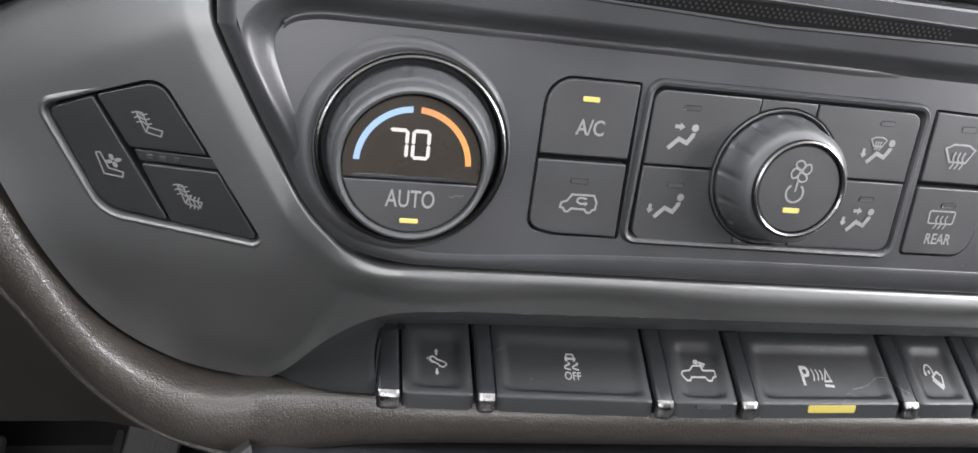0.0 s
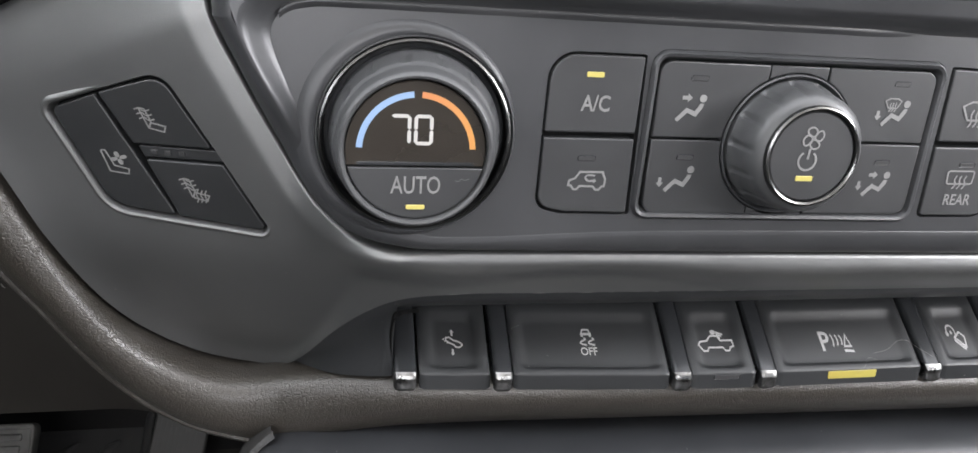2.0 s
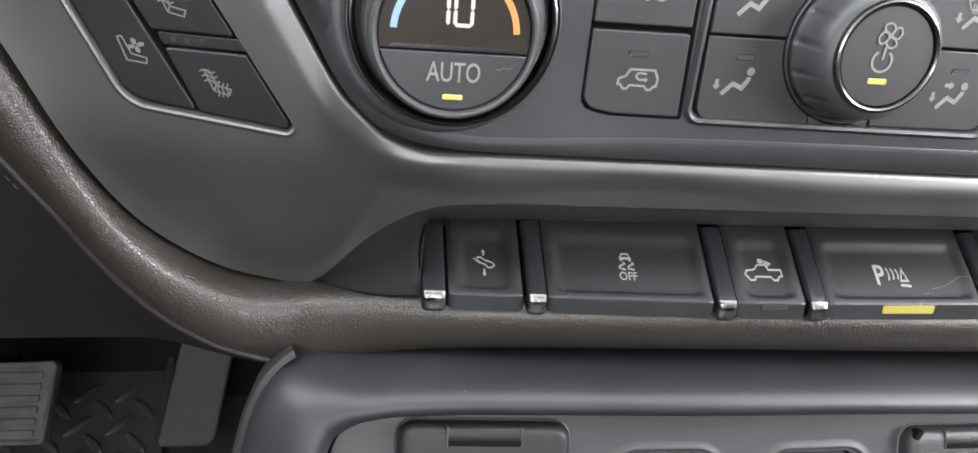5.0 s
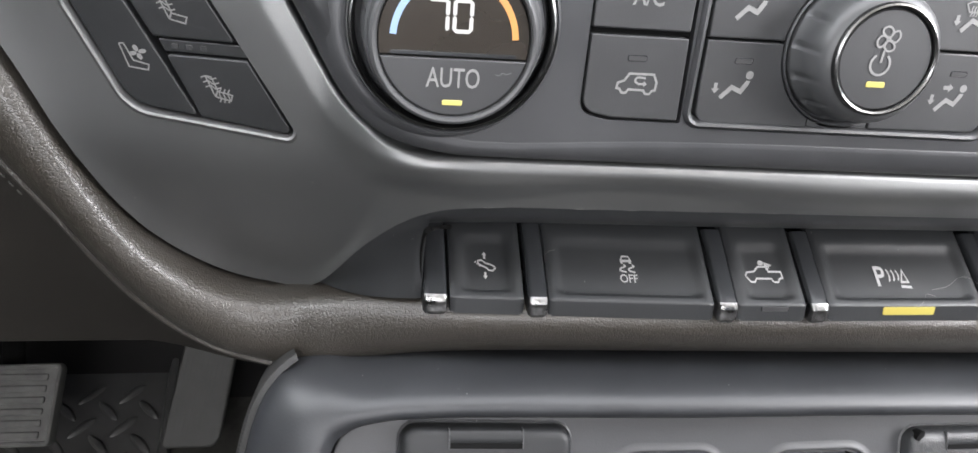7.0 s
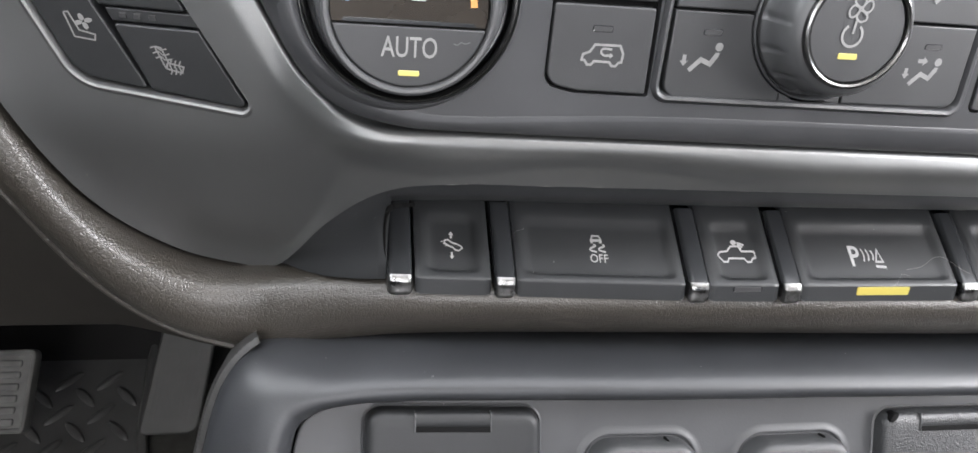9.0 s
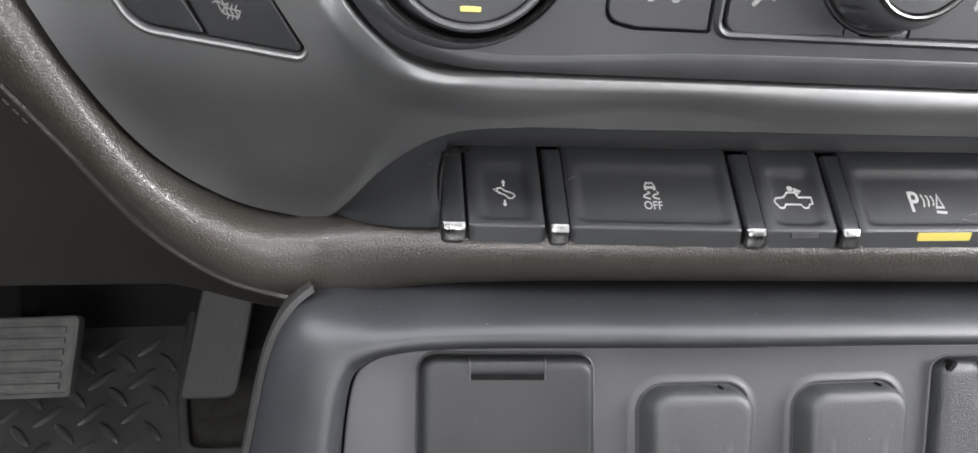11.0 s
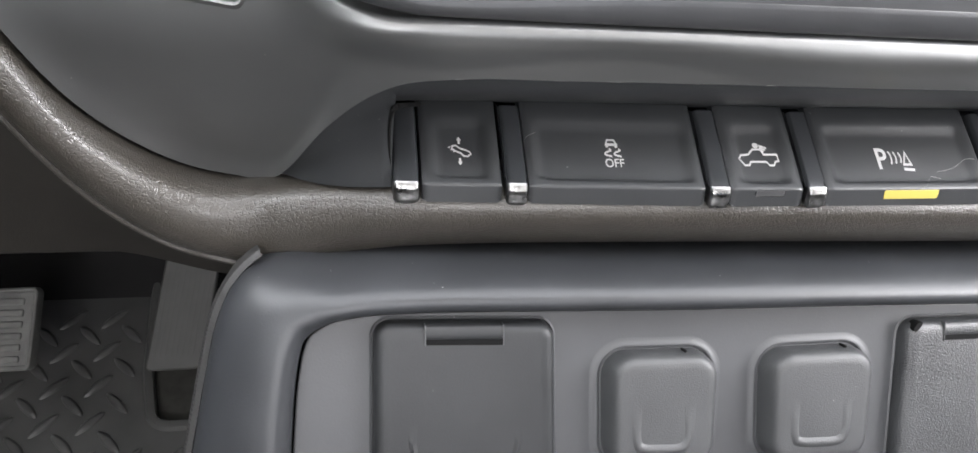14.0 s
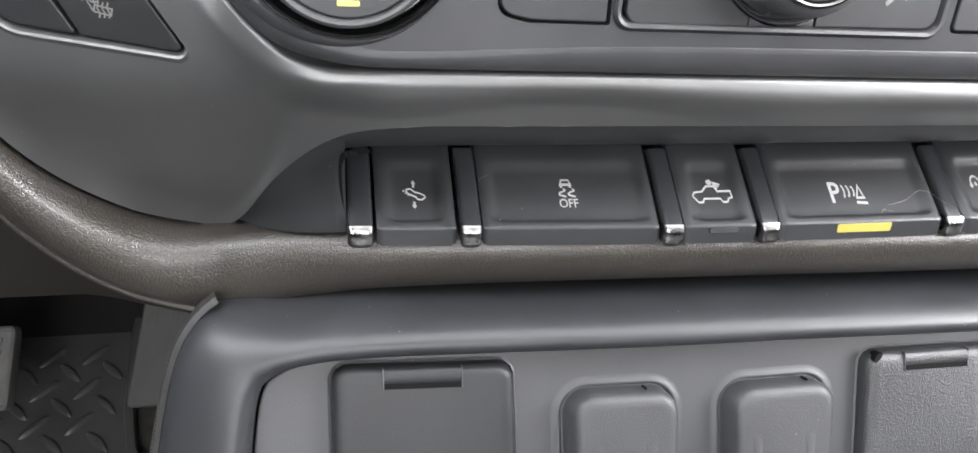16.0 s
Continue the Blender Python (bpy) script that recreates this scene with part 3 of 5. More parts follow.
def arrow(bm, x, z, s, turn, F):
    fill(bm, at([(-1, -0.35), (0.05, -0.35), (0.05, -0.8), (1, 0), (0.05, 0.8), (0.05, 0.35), (-1, 0.35)], x, z, s, turn), F)


def sitter(bm, x, z, F):
    """Seated outline of the air mode symbols: x, z is the hip."""
    k = 0.87
    fill(bm, [(x + k * (0.0032 + 0.00125 * math.cos(radians(a))), z + k * (0.0052 + 0.00125 * math.sin(radians(a)))) for a in range(0, 360, 30)], F)
    stroke(bm, [(x + k * 0.0030, z + k * 0.0030), (x + k * 0.0012, z + k * 0.0002), (x - k * 0.0018, z + k * 0.0014), (x - k * 0.0050, z - k * 0.0019)], 0.0012, F, 0.00023)
    fill(bm, [(x + k * 0.0038, z + k * 0.0035), (x + k * 0.0024, z + k * 0.0036), (x + k * 0.0004, z + k * 0.0004), (x + k * 0.0014, z - k * 0.0005)], F, 0.00026)


def screen_symbol(bm, x, z, s, F, w=0.00045):
    """Fanned windscreen with rising air."""
    stroke(bm, [(x - s, z + 0.42 * s), (x - 0.5 * s, z + 0.68 * s), (x + 0.5 * s, z + 0.68 * s), (x + s, z + 0.42 * s), (x + 0.55 * s, z - 0.35 * s), (x - 0.55 * s, z - 0.35 * s)], w, F, 0.00022, True)
    for k in (-1, 0, 1):
        stroke(bm, spline([(x + k * 0.32 * s - 0.1 * s, z - 0.75 * s), (x + k * 0.32 * s + 0.06 * s, z - 0.45 * s), (x + k * 0.32 * s - 0.04 * s, z - 0.1 * s), (x + k * 0.32 * s + 0.05 * s, z + 0.25 * s)], 3), w * 0.9, F, 0.00028)


def climate_keys():
    F = face_at(0.0006)
    # A/C and recirculation
    k1 = key(rounded([(-0.0121, 0.0338), (-0.0126, 0.0133), (0.0128, 0.0133), (0.0131, 0.0338)], [0.007, 0.0006, 0.0006, 0.0006], 6))
    led(k1, -0.0002, 0.0288, 0.0047, 0.0014, True, F)
    bm = bmesh.new()
    lettering(bm, "A/C", -0.0034, 0.0046, 0.0191, 0.0235, F)
    part("lettering", bm, M_PRINT, k1, "white printed A/C lettering")
    k2 = key(rounded([(-0.0126, 0.0118), (-0.0128, -0.0075), (-0.005, -0.0090), (0.0130, -0.0093), (0.0128, 0.0118)], [0.0006, 0.004, 0.01, 0.0006, 0.0006], 6))
    led(k2, -0.0001, 0.0063, 0.0047, 0.0012, False, F)
    bm = bmesh.new()
    cx, cz = 0.0006, -0.0003
    stroke(bm, [(cx - 0.0052, cz - 0.0010), (cx - 0.0050, cz + 0.0004), (cx - 0.0034, cz + 0.0010), (cx - 0.0022, cz + 0.0028), (cx + 0.0042, cz + 0.0028), (cx + 0.0052, cz + 0.0008), (cx + 0.0050, cz - 0.0012),
                (cx + 0.0043, cz - 0.0013), (cx + 0.0036, cz - 0.0022), (cx + 0.0026, cz - 0.0022), (cx + 0.0019, cz - 0.0013), (cx - 0.0020, cz - 0.0012), (cx - 0.0027, cz - 0.0021), (cx - 0.0037, cz - 0.0021), (cx - 0.0044, cz - 0.0011)], 0.0006, F, 0.0002, True)
    stroke(bm, spline([(cx + 0.0022, cz + 0.0018), (cx + 0.0000, cz + 0.0019), (cx - 0.0005, cz + 0.0010), (cx + 0.0004, cz + 0.0003), (cx + 0.0014, cz + 0.0003)], 4), 0.00055, F, 0.00023)
    arrow(bm, cx + 0.0018, cz + 0.0003, 0.0009, 0, F)
    part("symbol", bm, M_PRINT, k2, "white printed recirculating car symbol")
    # mode cluster
    bm = bmesh.new()
    band(bm, [(-0.0003, -0.0020), (0.0003, 0.0004), (0.0010, 0.0011), (0.0018, 0.0008), (0.0026, -0.0006), (0.0029, -0.0030)], MODE_O, F_face)
    part("cluster_frame", bm, M_PLATE, PANEL)
    x0, x1, z0, z1, zm = 0.0178, 0.1022, -0.0095, 0.0332, 0.0122
    g = 0.0003
    R = 0.0203

    def quarter(sx, sz):
        xo = x0 if sx < 0 else x1
        zo = z0 if sz < 0 else z1
        xc = FAN[0] + sx * 0.0092
        a0 = math.degrees(math.acos(0.0092 / R))
        a1 = math.degrees(math.asin(abs((zm - FAN[1]) / R))) * (1 if (zm - FAN[1]) * sz > 0 else -1) + 1.0
        arc = [Vector((FAN[0] + sx * R * math.cos(radians(a1 + (a0 - a1) * k / 10)), FAN[1] + sz * R * math.sin(radians(a1 + (a0 - a1) * k / 10)))) for k in range(11)]
        body = rounded([(xc, zo), (xo, zo), (xo, zm + sz * g)], [0.0, 0.0035, 0.0], 5)
        return body + arc

    modes = []
    for sx, sz in ((-1, 1), (1, 1), (-1, -1), (1, -1)):
        modes.append(key(quarter(sx, sz), "key", 0.0004, 0.0004))
    F2 = face_at(0.0004)
    for sz in (1, -1):
        zo = z1 if sz > 0 else z0
        a = math.asin(0.0088 / R)
        arc = [Vector((FAN[0] + R * math.sin(-a + 2 * a * k / 8), FAN[1] + sz * R * math.cos(-a + 2 * a * k / 8))) for k in range(9)]
        key(arc + [Vector((FAN[0] + 0.0088, zo)), Vector((FAN[0] - 0.0088, zo))], "tab", 0.0001, 0.0003)
    spots = [(0.0283, 0.0190), (0.0915, 0.0194), (0.0279, -0.0010), (0.0906, -0.0018)]
    for k, (x, z), (ix, iz) in zip(modes, spots, [(0.0292, 0.0289), (0.0912, 0.0295), (0.0283, 0.0070), (0.0906, 0.0065)]):
        led(k, ix, iz, 0.0046, 0.0012, False, F2, 0.0003)
    for i, (k, (x, z)) in enumerate(zip(modes, spots)):
        bm = bmesh.new()
        sitter(bm, x, z, F2)
        if i in (0, 3):
            arrow(bm, x - 0.0018, z + 0.0046, 0.0015, 0, F2)
        if i in (2, 3):
            arrow(bm, x - 0.0060, z + 0.0008 + (0.0 if i == 2 else 0.0004), 0.0014, -90, F2)
        if i == 1:
            arrow(bm, x - 0.0060, z + 0.0010, 0.0014, -90, F2)
            screen_symbol(bm, x - 0.0018, z + 0.0042, 0.0026, F2, 0.0004)
        part("symbol", bm, M_PRINT, k, "white printed air direction symbol")
    # front and rear screen keys
    k3 = key(rounded([(0.1072, 0.0343), (0.1077, 0.0132), (0.1340, 0.0132), (0.1333, 0.0338)], [0.0006, 0.0006, 0.0006, 0.0065], 6))
    led(k3, 0.1193, 0.0299, 0.0050, 0.0014, False, F)
    bm = bmesh.new()
    screen_symbol(bm, 0.1182, 0.0217, 0.0052, F, 0.0006)
    part("symbol", bm, M_PRINT, k3, "white printed windscreen symbol")
    k4 = key(rounded([(0.1075, 0.0116), (0.1079, -0.0098), (0.1315, -0.0098), (0.1340, 0.0116)], [0.0006, 0.0012, 0.0065, 0.0006], 6))
    led(k4, 0.1199, 0.0063, 0.0050, 0.0012, False, F)
    bm = bmesh.new()
    stroke(bm, rounded([(0.1139, 0.0044), (0.1142, 0.0004), (0.1230, 0.0004), (0.1232, 0.0044)], 0.0007, 3), 0.0005, F, 0.0002, True)
    for q in (-1, 0, 1):
        x = 0.1186 + 0.0017 * q
        stroke(bm, spline([(x - 0.0005, -0.0012), (x + 0.0004, 0.0002), (x - 0.0002, 0.0016), (x + 0.0003, 0.0030)], 3), 0.00045, F, 0.00028)
    lettering(bm, "REAR", 0.1148, 0.1242, -0.0063, -0.0028, F)
    part("lettering", bm, M_PRINT, k4, "white rear window symbol over REAR lettering")
    # dark tray behind all keys
    bm = bmesh.new()
    slab(bm, rounded([(-0.0160, 0.0375), (-0.0160, -0.0125), (0.1380, -0.0125), (0.1380, 0.0375)], 0.004, 4), F_face, -0.0060, -0.0028, 0.0002, 1)
    part("key_tray", bm, M_DARK, PANEL)


climate_keys()


def disc_slot():
    F = F_up
    bm = bmesh.new()
    o = rounded([(-0.0160, 0.0582), (-0.0160, 0.0548), (0.0450, 0.0532), (0.1180, 0.0545), (0.1180, 0.0578), (0.0450, 0.0586)], [0.001, 0.001, 0.05, 0.001, 0.001, 0.05], 5)
    band(bm, [(-0.0010, -0.0001), (-0.0005, 0.0003), (0.0, 0.0002), (0.0004, -0.0003)], o, F)
    part("slot_rim", bm, M_HOOD, PANEL)
    bm = bmesh.new()
    slab(bm, o, F, -0.0010, 0.0001, 0.0001, 1)
    flap = part("slot_flap", bm, M_DARK, PANEL, "black dotted rubber flap in the slot")
    bm = bmesh.new()
    for i in range(66):
        for j in range(3):
            x = -0.0135 + i * 0.0017 + (0.00085 if j % 2 else 0)
            z = 0.0551 + j * 0.0010
            fill(bm, [(x + 0.00038 * math.cos(radians(a)), z + 0.00038 * math.sin(radians(a))) for a in range(0, 360, 60)], F, 0.00025)
    part("slot_dots", bm, M_DOT, flap)
    for xa, xb in ((-0.0200, -0.0166), (0.1186, 0.1222)):
        bm = bmesh.new()
        slab(bm, rounded([(xa, 0.0583), (xa, 0.0549), (xb, 0.0547), (xb, 0.0583)], 0.0006, 3), F, -0.0005, 0.0007, 0.0003)
        part("slot_end", bm, M_SILVER, PANEL, "small bright metal slot end")


disc_slot()


# ---- temperature dial ----
TILT_DIAL = (-0.0008, -0.0015)


def F_dial(u, v, h):
    """The dial leans a little: its face sits lower than its foot."""
    k = max(0.0, min(1.0, h / 0.0108))
    return F_face(u + TILT_DIAL[0] * k, v + TILT_DIAL[1] * k, h)


def temperature_dial():
    th = thing("temperature_dial", (DIAL[0], 0.0, DIAL[1]), "round temperature dial with lit display, chrome ring and AUTO key", "dial")
    cx, cz = DIAL
    # crescent collar, wider on the driver's side
    bm = bmesh.new()
    rings = []
    for k, h in ((0.0, 0.0001), (0.22, 0.0008), (0.48, 0.0013), (0.74, 0.0014), (0.92, 0.0010), (1.0, -0.0010)):
        r, ox, oz = 0.0281 + (0.0251 - 0.0281) * k, -0.0021 * (1 - k), 0.0010 * (1 - k)
        rings.append([F_face(p.x, p.y, h) for p in circle(cx + ox, cz + oz, r, 96)])
    loft(bm, rings)
    part("collar", bm, M_PLATE, th, "charcoal crescent collar round the ring")
    bm = bmesh.new()
    lathe(bm, [(0.0250, -0.0012), (0.0249, 0.0012), (0.0246, 0.0019), (0.0241, 0.0021), (0.0237, 0.0017), (0.0234, 0.0006), (0.0232, -0.0030)], cx, cz, F_face, 96, False)
    part("chrome_ring", bm, M_SATIN, th, "thin satin chrome ring")
    bm = bmesh.new()
    lathe(bm, [(0.0236, -0.0030), (0.0220, -0.0034), (0.0010, -0.0034)], cx, cz, F_face, 64)
    part("well", bm, M_GLOSS, th)
    bm = bmesh.new()
    grip = lambda a, h: 1.0 - (0.022 if 0.001 < h < 0.0064 and (math.degrees(a) % 24) < 4.5 else 0.0)
    lathe(bm, [(0.0219, -0.0030), (0.0219, 0.0008), (0.0216, 0.0016), (0.0214, 0.0022), (0.0208, 0.0058), (0.0205, 0.0066), (0.0201, 0.0070), (0.0199, 0.0078), (0.0196, 0.0100),
               (0.0192, 0.0110), (0.0186, 0.0114), (0.0180, 0.0112), (0.0176, 0.0104), (0.0175, 0.0085)], cx, cz, F_dial, 144, False, grip)
    part("grip", bm, M_GRIP, th, "charcoal grip with shallow notches")
    cx, cz = cx + TILT_DIAL[0], cz + TILT_DIAL[1]
    zc = cz - 0.0041
    R = 0.0173
    a = math.degrees(math.asin((zc + 0.0002 - cz) / R))
    bm = bmesh.new()
    slab(bm, circle(cx, cz, R, 48, a + 0.4, 180 - a - 0.4), F_face, 0.0080, 0.0102, 0.0002, 1)
    disp = part("display", bm, M_DISPLAY, th, "dark glossy half-round display glass")
    bm = bmesh.new()
    low = circle(cx, cz, R, 48, 180 - a + 0.6, 360 + a - 0.6)
    slab(bm, low, F_face, 0.0080, 0.0108, 0.0004, 3)
    auto = part("auto_key", bm, M_KEY, th)
    bm = bmesh.new()
    slab(bm, rounded([(cx - 0.0148, zc + 0.0005), (cx + 0.0148, zc + 0.0005), (cx + 0.0142, zc + 0.0014), (cx - 0.0142, zc + 0.0014)], 0.0002, 2), F_face, 0.0095, 0.0106, 0.00015, 2)
    part("display_sill", bm, M_GLOSS, th)
    bm = bmesh.new()
    lettering(bm, "AUTO", -0.0535, -0.0411, -0.0009, 0.0037, face_at(0.0108), 0.0002, 0.008)
    part("lettering", bm, M_PRINT, auto, "white printed AUTO lettering")
    bm = bmesh.new()
    stroke(bm, spline([(-0.0375, 0.0026), (-0.0366, 0.0024), (-0.0358, 0.0030), (-0.0350, 0.0027), (-0.0338, 0.0031)], 4), 0.00022, face_at(0.0108), 0.00012)
    part("scuff", bm, M_SCUFF, auto, "faint pale scuff mark")
    led(auto, -0.0472, -0.0044, 0.0047, 0.0012, True, face_at(0.0108))
    # lit scale and number
    Fd = face_at(0.0102)
    for mat, a0, a1, nm in ((M_COLD, 177, 94, "cold_scale"), (M_HOT, 86, 3, "warm_scale")):
        bm = bmesh.new()
        o1 = circle(cx, cz, 0.0147, 24, a0, a1)
        o2 = circle(cx, cz, 0.0132, 24, a0, a1)
        loft(bm, [[Fd(p.x, p.y, 0.0001) for p in o1], [Fd(p.x, p.y, 0.0001) for p in o2]], False)
        part(nm, bm, mat, disp, "lit arc of the temperature scale")

    def segment(bm, x0, z0, x1, z1, w=0.0009):
        d = Vector((x1 - x0, z1 - z0)).normalized()
        n = Vector((-d.y, d.x)) * (w / 2)
        a, b = Vector((x0, z0)), Vector((x1, z1))
        fill(bm, [a - d * w * 0.05, a + d * w * 0.45 + n, b - d * w * 0.45 + n, b + d * w * 0.05, b - d * w * 0.45 - n, a + d * w * 0.45 - n], Fd, 0.00012)

    def digit(x, z, w, h, which):
        pts = {"a": ((x, z + h), (x + w, z + h)), "b": ((x + w, z + h / 2), (x + w, z + h)), "c": ((x + w, z), (x + w, z + h / 2)), "d": ((x, z), (x + w, z)),
               "e": ((x, z), (x, z + h / 2)), "f": ((x, z + h / 2), (x, z + h)), "g": ((x, z + h / 2), (x + w, z + h / 2))}
        for c in which:
            (p, q), (r, s) = pts[c]
            bm = bmesh.new()
            segment(bm, p, q, r, s)
            part("digit_segment", bm, M_DIGIT, disp, "white lit number segment")

    digit(-0.0534, 0.0118, 0.0042, 0.0067, "abc")
    digit(-0.0476, 0.0118, 0.0038, 0.0067, "abcdef")


temperature_dial()


def fan_knob():
    th = thing("fan_knob", (FAN[0], 0.0, FAN[1]), "charcoal fan speed knob with chrome ring and power key", "knob")
    cx, cz = FAN
    bm = bmesh.new()
    lathe(bm, [(0.0201, -0.0020), (0.0200, 0.0006), (0.0196, 0.0010), (0.0192, 0.0004), (0.0190, -0.0022), (0.0100, -0.0022)], cx, cz, F_face, 96)
    part("collar", bm, M_PLATE, th)
    bm = bmesh.new()

    def grip(a, h):
        k = (math.degrees(a) % 25.714) / 25.714
        return 1.0 - (0.034 * smooth01((k - 0.66) / 0.24) * (1 - smooth01((k - 0.93) / 0.05)) * (1 - smooth01((h - 0.0085) / 0.002)) if h > 0.0012 else 0.0)

    lathe(bm, [(0.0185, -0.0020), (0.0185, 0.0008), (0.0183, 0.0014), (0.0178, 0.0020), (0.0173, 0.0060), (0.0166, 0.0100), (0.0156, 0.0114), (0.0146, 0.0123), (0.0134, 0.0126)], cx, cz, F_face, 280, False, grip)
    part("grip", bm, M_GRIP, th, "charcoal plastic grip with wide flutes")
    bm = bmesh.new()
    lathe(bm, [(0.0140, 0.0118), (0.0140, 0.0130), (0.0137, 0.0136), (0.0132, 0.0138), (0.0127, 0.0135), (0.0124, 0.0126)], cx, cz, F_face, 96, False)
    part("chrome_ring", bm, M_SATIN, th, "bright satin chrome ring")
    bm = bmesh.new()
    lathe(bm, [(0.0123, 0.0116), (0.0123, 0.0126), (0.0120, 0.0130), (0.0060, 0.0131), (0.0010, 0.0131)], cx, cz, F_face, 64)
    k = part("power_key", bm, M_KEY, th)
    F = face_at(0.0131)
    bm = bmesh.new()
    fx, fz, r = cx - 0.0008, cz + 0.0052, 0.0031
    for q in range(4):
        t = 4 + 90 * q
        px = [(0.12, 0.0), (0.62, -0.30), (1.0, 0.10), (0.85, 0.60), (0.45, 0.55)]
        stroke(bm, spline(at(px, fx, fz, r * 0.95, t), 4, True), 0.0005, F, 0.0002 + 0.00003 * q, True)
    stroke(bm, circle(cx - 0.0014, cz - 0.0010, 0.0026, 24, 125, 415), 0.0006, F)
    stroke(bm, [(cx - 0.0012, cz + 0.0024), (cx - 0.0014, cz - 0.0006)], 0.0006, F, 0.00024)
    part("symbol", bm, M_PRINT, k, "white fan and power symbols")
    led(k, cx - 0.0012, cz - 0.0060, 0.0050, 0.0014, True, F)


fan_knob()


# ---- switch row ----
def row_tilt(x):
    return -0.2 * bend(x)


def row_point(x, s, lift=0.0):
    """Down a switch: s 0 at the back of the top, 0.62 at the front edge, 1 at the foot."""
    if s < 0.62:
        t = s / 0.62
        y, z, ny, nz = 0.0355 - 0.0217 * t, -0.0530 - 0.0172 * t, -0.62, 0.785
    elif s < 0.70:
        t = (s - 0.62) / 0.08
        a = radians(52 + 36 * t)
        y, z = 0.0138 - 0.0011 * math.sin(t * math.pi / 2), -0.0702 - 0.0012 * t
        ny, nz = -math.sin(a), math.cos(a)
    elif s < 0.95:
        t = (s - 0.70) / 0.25
        y, z, ny, nz = 0.0127 - 0.0004 * t, -0.0714 - 0.0050 * t, -1.0, 0.05
    else:
        t = (s - 0.95) / 0.05
        y, z, ny, nz = 0.0123 + 0.0030 * t, -0.0764 - 0.0010 * t, -0.7, -0.7
    return Vector((x, y + bend(x) + ny * lift, z + row_tilt(x) + nz * lift))


S_ROWS = [0, 0.04, 0.08, 0.12, 0.16, 0.2, 0.24, 0.28, 0.32, 0.36, 0.4, 0.44, 0.47, 0.50, 0.52, 0.54, 0.56, 0.58, 0.60, 0.61, 0.62, 0.64, 0.66, 0.68, 0.70, 0.72, 0.80, 0.88, 0.93, 0.95, 0.975, 1.0]


def F_foot(u, v, h):
    return row_point(u, 0.70 + 0.25 * (-0.0714 - v) / 0.0050, h)


def dish(x, s, x0, x1, mx):
    """Depth of the finger dish in a switch top."""
    du = min(x - x0 - mx, x1 - mx - x)
    dv = min((s - 0.15) * 0.042, (0.600 - s) * 0.042 * 2.0)
    e = 0.003 - math.hypot(0.003 - du, 0.003 - dv) if du < 0.003 and dv < 0.003 else min(du, dv)
    return 0.0011 * smooth01((e + 0.0006) / 0.0027)


def F_print(x0, x1, mx):
    """Printing that lies in the dish of a switch; v is the height on the dash."""
    def F(u, v, h):
        s = 0.62 * (-0.0530 - v) / 0.0172
        return row_point(u, s, h - dish(u, s, x0, x1, mx))
    return F


def flatter(F, v0, k):
    """The same surface with a drawing pressed flat towards the height v0."""
    return lambda u, v, h: F(u, v0 + (v - v0) * k, h)


def row_switch(x0, x1, mx, label):
    th = thing("row_switch", ((x0 + x1) / 2, 0.03, -0.081), label, "switch", "switches in the row under the climate panel")
    bm = bmesh.new()
    n = max(16, int((x1 - x0) / 0.0011))
    rows = []
    for s in S_ROWS:
        row = []
        for i in range(n + 1):
            x = x0 + (x1 - x0) * i / n
            edge = 0.0007 * (1 - math.sqrt(max(0.0, 1 - max(0.0, 1 - min(x - x0, x1 - x) / 0.0009) ** 2)))
            row.append(row_point(x, s, -dish(x, s, x0, x1, mx) - edge))
        rows.append(row)
    loft(bm, rows, False)
    for i in (0, n):
        a = [bm.verts.new(r[i]) for r in rows]
        b = [bm.verts.new(r[i] + Vector((0, 0.012, 0.0))) for r in rows]
        for k in range(len(a) - 1):
            bm.faces.new((a[k], a[k + 1], b[k + 1], b[k]))
    body = part("body", bm, M_SWITCH, th)
    return th, body


